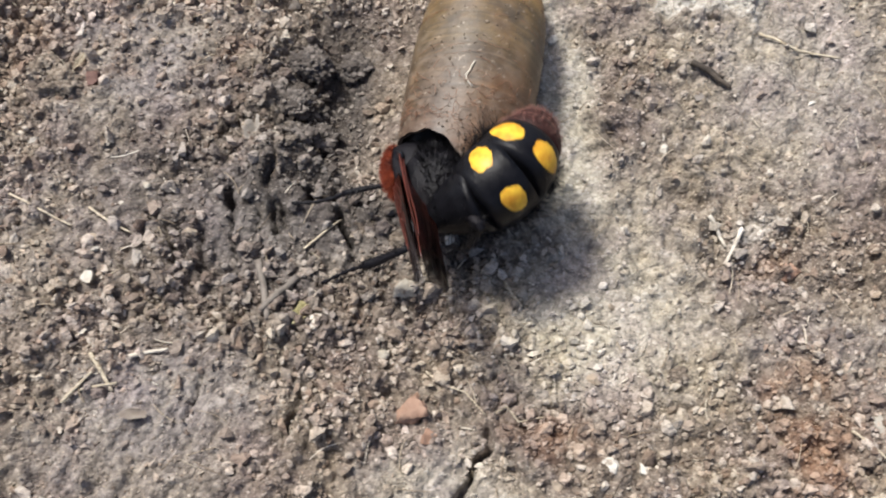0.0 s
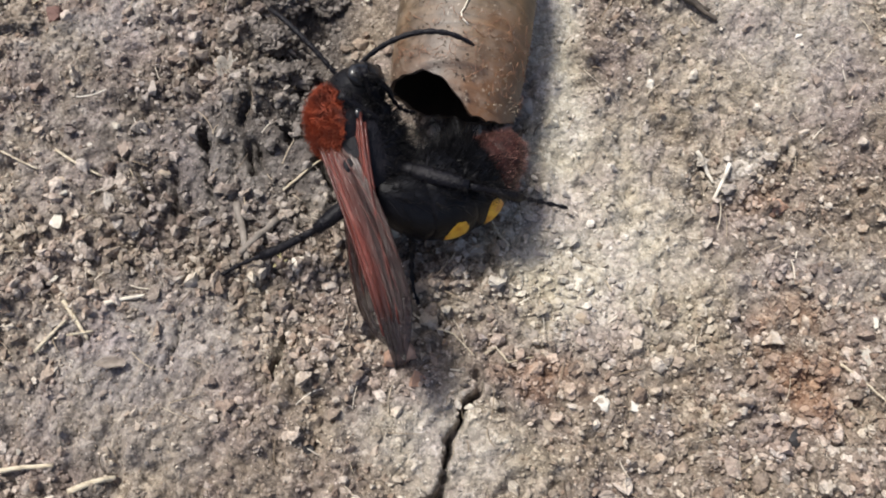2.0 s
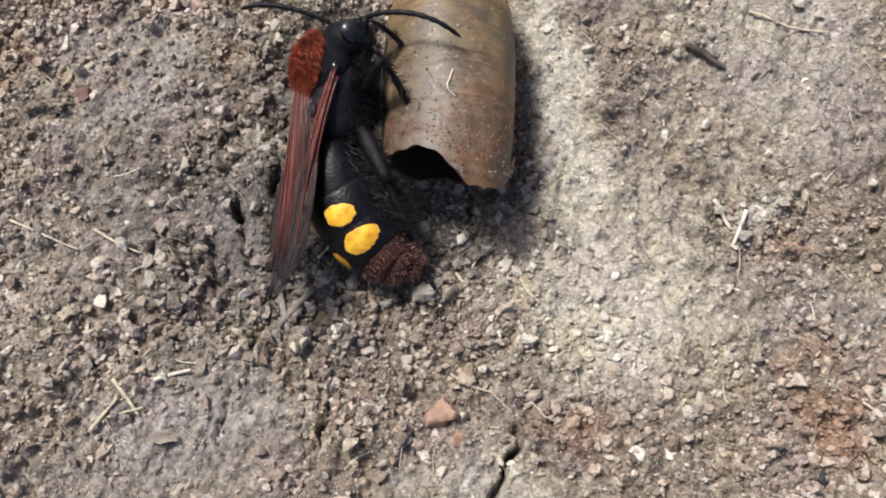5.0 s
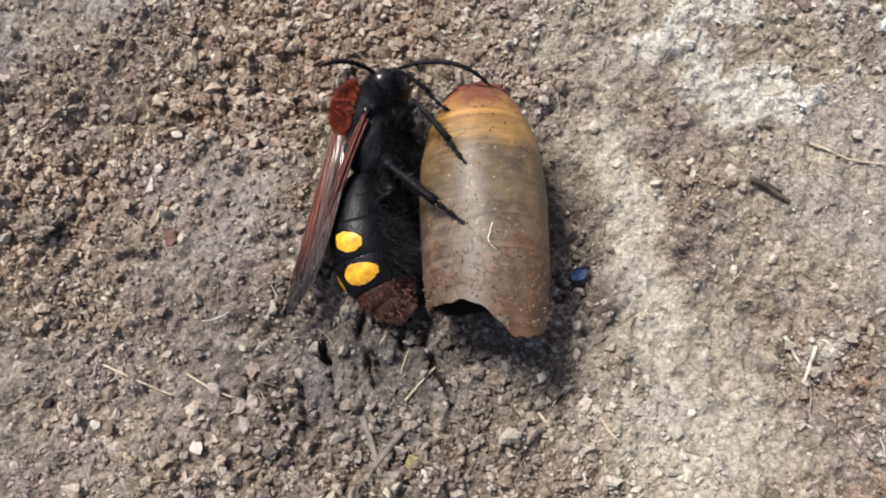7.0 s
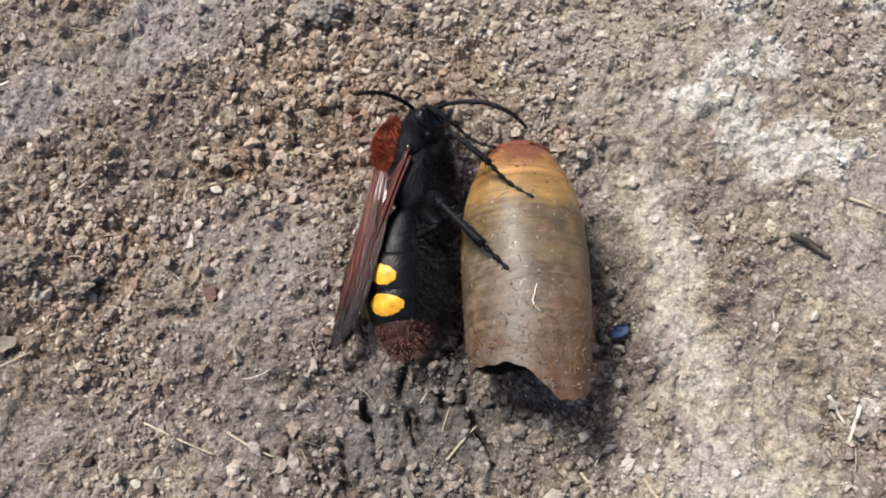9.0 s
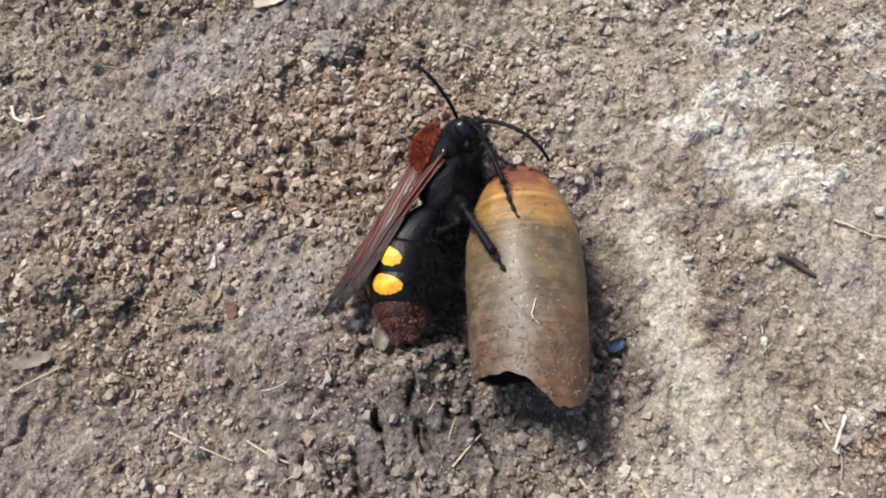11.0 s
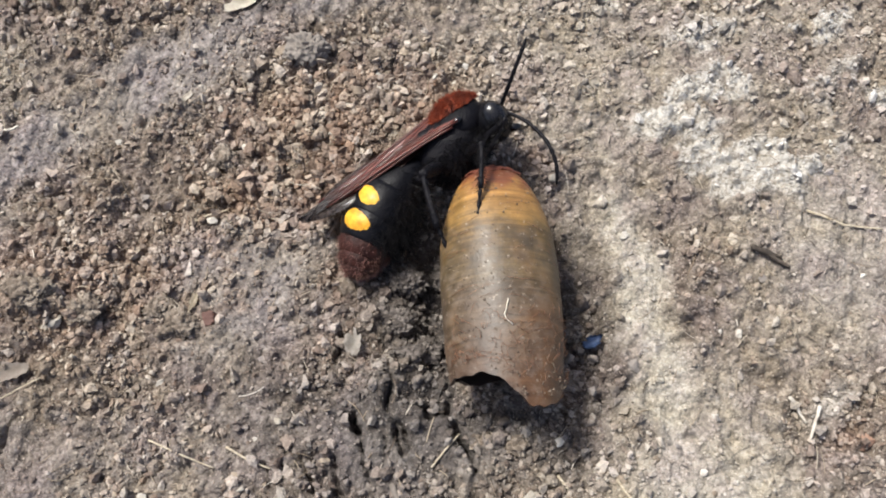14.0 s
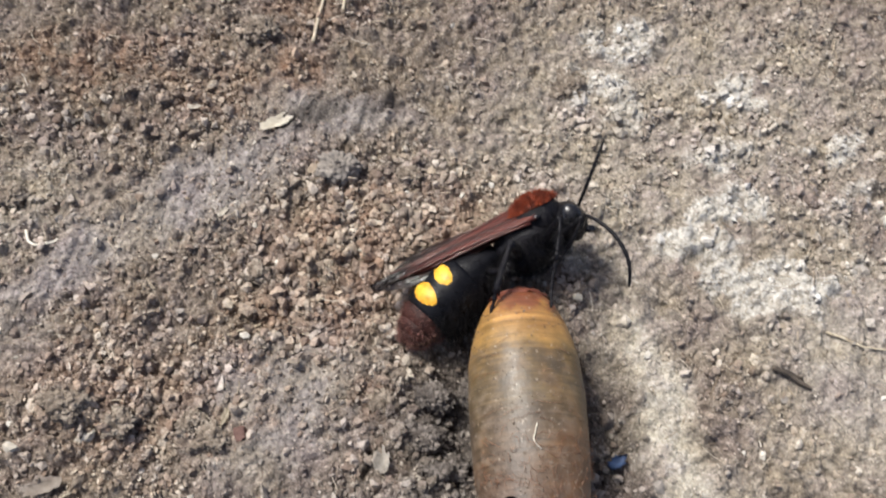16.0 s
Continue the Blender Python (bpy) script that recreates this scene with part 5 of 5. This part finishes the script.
FEELER_B = [
    (2.52, -0.76, 0.45), (2.66, -0.87, 0.45), (2.67, -1.08, 0.50), (1.48, -1.57, 1.30), (1.14, -1.14, 1.30), (1.00, -1.12, 1.30), (1.04, -0.96, 1.30), (1.12, -0.72, 1.30), (1.23, -0.32, 1.30), (0.95, 0.38, 1.30), (-0.18, 0.77, 1.90), (-0.20, 1.53, 1.90), (-0.20, 1.66, 1.90), (-0.36, 1.90, 1.90), (0.45, 2.94, 1.80), (1.20, 3.06, 1.80), (2.27, 3.08, 1.80), (2.57, 3.58, 1.80), (3.28, 3.70, 1.80),
]
FEELER_B_MID = [
    (2.17, -1.36, 0.45), (2.34, -1.63, 0.45), (2.39, -1.84, 0.50), (1.71, -1.89, 1.60), (1.44, -1.41, 1.60), (1.26, -1.38, 1.60), (1.29, -1.17, 1.60), (1.41, -0.92, 1.60), (1.65, -0.56, 1.60), (1.36, 0.03, 1.60), (0.00, 1.02, 1.90), (0.05, 1.70, 1.90), (0.06, 1.82, 1.90), (-0.10, 2.06, 1.90), (0.78, 2.74, 1.90), (1.25, 2.56, 1.90), (2.13, 2.65, 1.90), (2.48, 3.07, 1.90), (3.10, 3.18, 1.90),
]
FOOT_FR = [
    (2.63, -1.79, 0.15), (3.07, -2.29, 0.15), (2.79, -2.56, 0.15), (2.73, -1.96, 0.90), (2.53, -1.81, 0.90), (2.40, -1.83, 0.90), (2.40, -1.94, 0.90), (2.47, -1.73, 0.90), (2.75, -1.35, 0.90), (2.67, -0.87, 0.90), (1.71, 0.94, 1.35), (1.67, 1.05, 1.35), (1.69, 1.11, 1.35), (1.53, 1.42, 1.35), (1.82, 1.54, 1.35), (1.57, 1.30, 1.35), (1.53, 1.62, 0.70), (2.01, 1.87, 0.80), (2.42, 1.85, 0.90),
]
FOOT_MR = [
    (2.83, -1.99, 0.20), (3.27, -2.49, 0.20), (2.99, -2.76, 0.20), (2.94, -2.61, 1.00), (2.82, -2.46, 1.00), (2.66, -2.48, 1.00), (2.62, -2.53, 1.00), (2.64, -2.32, 1.00), (2.78, -2.00, 1.00), (2.59, -1.95, 1.00), (1.98, -0.03, 1.62), (1.89, -0.03, 1.62), (1.90, -0.00, 1.62), (1.98, 0.54, 1.62), (1.88, 0.43, 1.62), (1.83, 0.41, 1.62), (1.79, 0.41, 1.62), (1.50, 0.32, 1.40), (2.32, 1.20, 1.40),
]
FOOT_HR = [
    (2.69, -2.69, 0.10), (3.01, -3.27, 0.10), (3.01, -3.45, 0.10), (4.48, -3.02, 0.33), (4.20, -3.04, 0.40), (4.29, -2.80, 0.40), (4.21, -2.69, 0.40), (4.15, -2.50, 0.34), (4.08, -3.09, 0.23), (3.26, -3.34, 0.30), (1.39, -2.43, 0.10), (1.85, -0.85, 1.60), (1.84, -0.73, 1.60), (1.87, -0.68, 1.60), (1.80, -0.64, 1.60), (1.06, -0.12, 1.20), (1.28, -0.27, 1.10), (1.46, 0.25, 1.10), (1.24, 0.78, 1.10),
]
FOOT_ML = [
    (0.53, -2.03, 0.35), (0.38, -2.39, 0.35), (0.77, -2.77, 0.27), (1.95, -3.90, 0.05), (2.67, -3.85, 0.05), (2.51, -3.99, 0.05), (2.57, -3.95, 0.05), (2.35, -3.61, 0.05), (1.88, -3.26, 0.05), (1.18, -3.60, 0.05), (-0.06, 0.49, 0.08), (0.01, 0.98, 0.08), (-0.00, 1.12, 0.08), (-0.03, 1.41, 0.08), (0.51, 1.93, 0.08), (0.54, 2.26, 0.08), (0.76, 2.77, 0.08), (1.43, 3.09, 0.08), (1.88, 3.23, 0.08),
]
FOOT_HL = [
    (1.03, -3.02, 0.08), (0.96, -3.06, 0.08), (0.76, -3.17, 0.08), (0.17, -3.52, 0.08), (-0.17, -3.90, 0.08), (-0.04, -3.81, 0.08), (-0.04, -3.86, 0.08), (0.02, -3.80, 0.08), (0.26, -3.76, 0.08), (0.26, -3.75, 0.08), (-0.35, -0.62, 0.05), (-0.40, -0.15, 0.05), (-0.39, -0.01, 0.05), (-0.37, 0.27, 0.05), (-0.05, 0.78, 0.05), (0.03, 1.26, 0.05), (0.09, 1.98, 0.05), (0.54, 2.42, 0.05), (0.87, 2.54, 0.05),
]
FOOT_FL = [
    (1.93, -1.74, 0.10), (2.37, -2.24, 0.10), (2.09, -2.51, 0.10), (1.26, -1.48, 0.10), (1.15, -1.27, 0.10), (1.00, -1.37, 0.10), (0.98, -1.09, 0.10), (1.10, -0.75, 0.10), (1.38, -0.51, 0.10), (1.16, -0.04, 0.10), (0.24, 1.77, 0.10), (0.61, 2.38, 0.10), (0.63, 2.53, 0.10), (0.68, 2.82, 0.10), (1.38, 3.27, 0.10), (1.71, 2.89, 0.10), (1.89, 2.92, 0.10), (2.53, 3.17, 0.10), (2.96, 3.28, 0.10),
]
FEET = {"fr": FOOT_FR, "mr": FOOT_MR, "hr": FOOT_HR, "ml": FOOT_ML, "hl": FOOT_HL, "fl": FOOT_FL}


def frame_of(x, up, at):
    """A pose whose x axis runs along x and whose z axis leans to up."""
    x = Vector(x).normalized()
    z = Vector(up) - x * Vector(up).dot(x)
    z.normalize()
    m = Matrix((x, z.cross(x), z)).transposed().to_4x4()
    m.translation = Vector(at)
    return m


def metres(m):
    m = m.copy()
    m.translation = m.translation * CM
    return m


def motions():
    COCOON_ROWS = [
        (0.0, cmpose(2.90, 0.08, 0.66, 0, 0, -7)), (0.5, cmpose(2.90, 0.00, 0.66, 0, 0, -7)), (0.9, cmpose(3.01, 0.00, 0.68, 0, 0, -6)), (2.5, cmpose(3.02, -0.04, 0.68, 0, 0, -6)),
        (3.2, cmpose(2.97, -0.10, 0.68, 0, 0, -4)), (4.2, cmpose(2.95, -0.14, 0.68, 0, 0, -4)),
        (5.4, cmpose(2.2, -0.04, 0.84, 0, 0, -1)), (6.3, cmpose(1.885, 0, 0.80)), (16.0, cmpose(1.885, 0, 0.80)),
    ]
    walk(cocoon, COCOON_ROWS)
    # the leaf scrap that the wasp drags a little way
    rest = dragged_leaf.matrix_basis.copy()
    walk(dragged_leaf, [(t, Matrix.Translation((dx * CM, dy * CM, 0)) @ rest) for t, dx, dy in ((0.0, 0, 0), (7.0, 0, 0), (11.0, -0.14, 0.24), (13.5, -0.21, 0.21), (16.0, -0.21, 0.21))])

    roots, rows = [], {}
    for i, t in enumerate(TIMES):
        f = (Vector(HEAD[i]) - Vector(TAILWARD[i])).normalized()
        m = frame_of(f, DORSAL[i], (0, 0, 0))
        m.translation = Vector(HEAD[i]) - m.to_3x3() @ Vector(HEAD_AT)
        roots.append(m)
        inv = m.inverted()

        def local(p):
            return inv @ Vector(p)

        def local_way(d):
            return inv.to_3x3() @ Vector(d)

        # abdomen: rings set along a curve from the waist by the middle to the tail
        p0, p1, p2 = Vector(WAIST), local(BELLY[i]), local(TAIL[i])
        c1 = p1 * 2 - (p0 + p2) * 0.5
        c1 = p0 + (c1 - p0) * 0.9
        curve = [p0 * (1 - u) ** 2 + c1 * 2 * u * (1 - u) + p2 * u * u for u in (k / 60 for k in range(61))]
        last = (curve[-1] - curve[-8]).normalized()
        curve += [curve[-1] + last * 0.04 * k for k in range(1, 40)]
        dist = [0.0]
        for a, b in zip(curve, curve[1:]):
            dist.append(dist[-1] + (b - a).length)

        def along(s):
            k = next((n for n, d in enumerate(dist) if d >= s), len(dist) - 1)
            if k == 0:
                return curve[0]
            return curve[k - 1].lerp(curve[k], (s - dist[k - 1]) / max(1e-6, dist[k] - dist[k - 1]))

        s = 0.0
        for n, (length, _, _) in enumerate(SEGMENTS):
            a, b = along(s), along(s + length)
            rows.setdefault(("seg", n), []).append((t, metres(frame_of(a - b, local_way(BACK[i]), a))))
            s += length * 0.94
        # wings
        for key, tips in (("r", WING_R), ("l", WING_L)):
            base = Vector(WING_ROOTS[key])
            way = local(tips[i]) - base
            up = local_way(Vector(DORSAL[i]).normalized() * 0.75 + Vector((0, 0, WING_LIFT[i])))
            rows.setdefault(("wing", key, 0), []).append((t, metres(frame_of(way, up, base))))
            rows.setdefault(("wing", key, 1), []).append((t, metres(frame_of(way, up, base + Vector((-0.12, 0, -0.03))))))
        # antennae
        for n, (tips, mids, y) in enumerate(((FEELER_A, FEELER_A_MID, -0.12), (FEELER_B, FEELER_B_MID, 0.12))):
            base = Vector(HEAD_AT) + Vector((0.20, y, 0.06))
            rows.setdefault(("feeler", n), []).append((t, metres(frame_of(local(tips[i]) - base, local(mids[i]) - base, base))))
        # legs
        for key, feet in FEET.items():
            hip = Vector(HIPS[key])
            way = local(feet[i]) - hip
            fem, shank = FEMUR * REACH[key[0]], SHANK * REACH[key[0]]
            d = min(max(way.length, 0.62), fem + shank - 0.02)
            way.normalize()
            bend = local_way((0, 0, 1.0)) + Vector(({"f": 0.7, "m": 0.1, "h": -0.6}[key[0]], 0.2 if key[1] == "l" else 0.0, -0.4))
            bend = (bend - way * bend.dot(way)).normalized()
            c = max(-1, min(1, (fem**2 + d * d - shank**2) / (2 * fem * d)))
            knee = hip + fem * (c * way + math.sqrt(1 - c * c) * bend)
            foot = hip + way * d
            rows.setdefault(("leg", key, 0), []).append((t, metres(frame_of(knee - hip, bend, hip))))
            rows.setdefault(("leg", key, 1), []).append((t, metres(frame_of(foot - knee, bend, knee))))
    walk(wasp, [(t, metres(m)) for t, m in zip(TIMES, roots)])
    for n, seg in enumerate(segments):
        walk(seg, rows["seg", n])
    for key in "rl":
        for n in (0, 1):
            walk(wings[key][n], rows["wing", key, n])
    for n in (0, 1):
        walk(antennae[n], rows["feeler", n])
    for key in HIPS:
        femur, tibia, tarsus = legs[key]
        walk(femur, rows["leg", key, 0])
        walk(tibia, rows["leg", key, 1])
        walk(tarsus, rows["leg", key, 1])


motions()
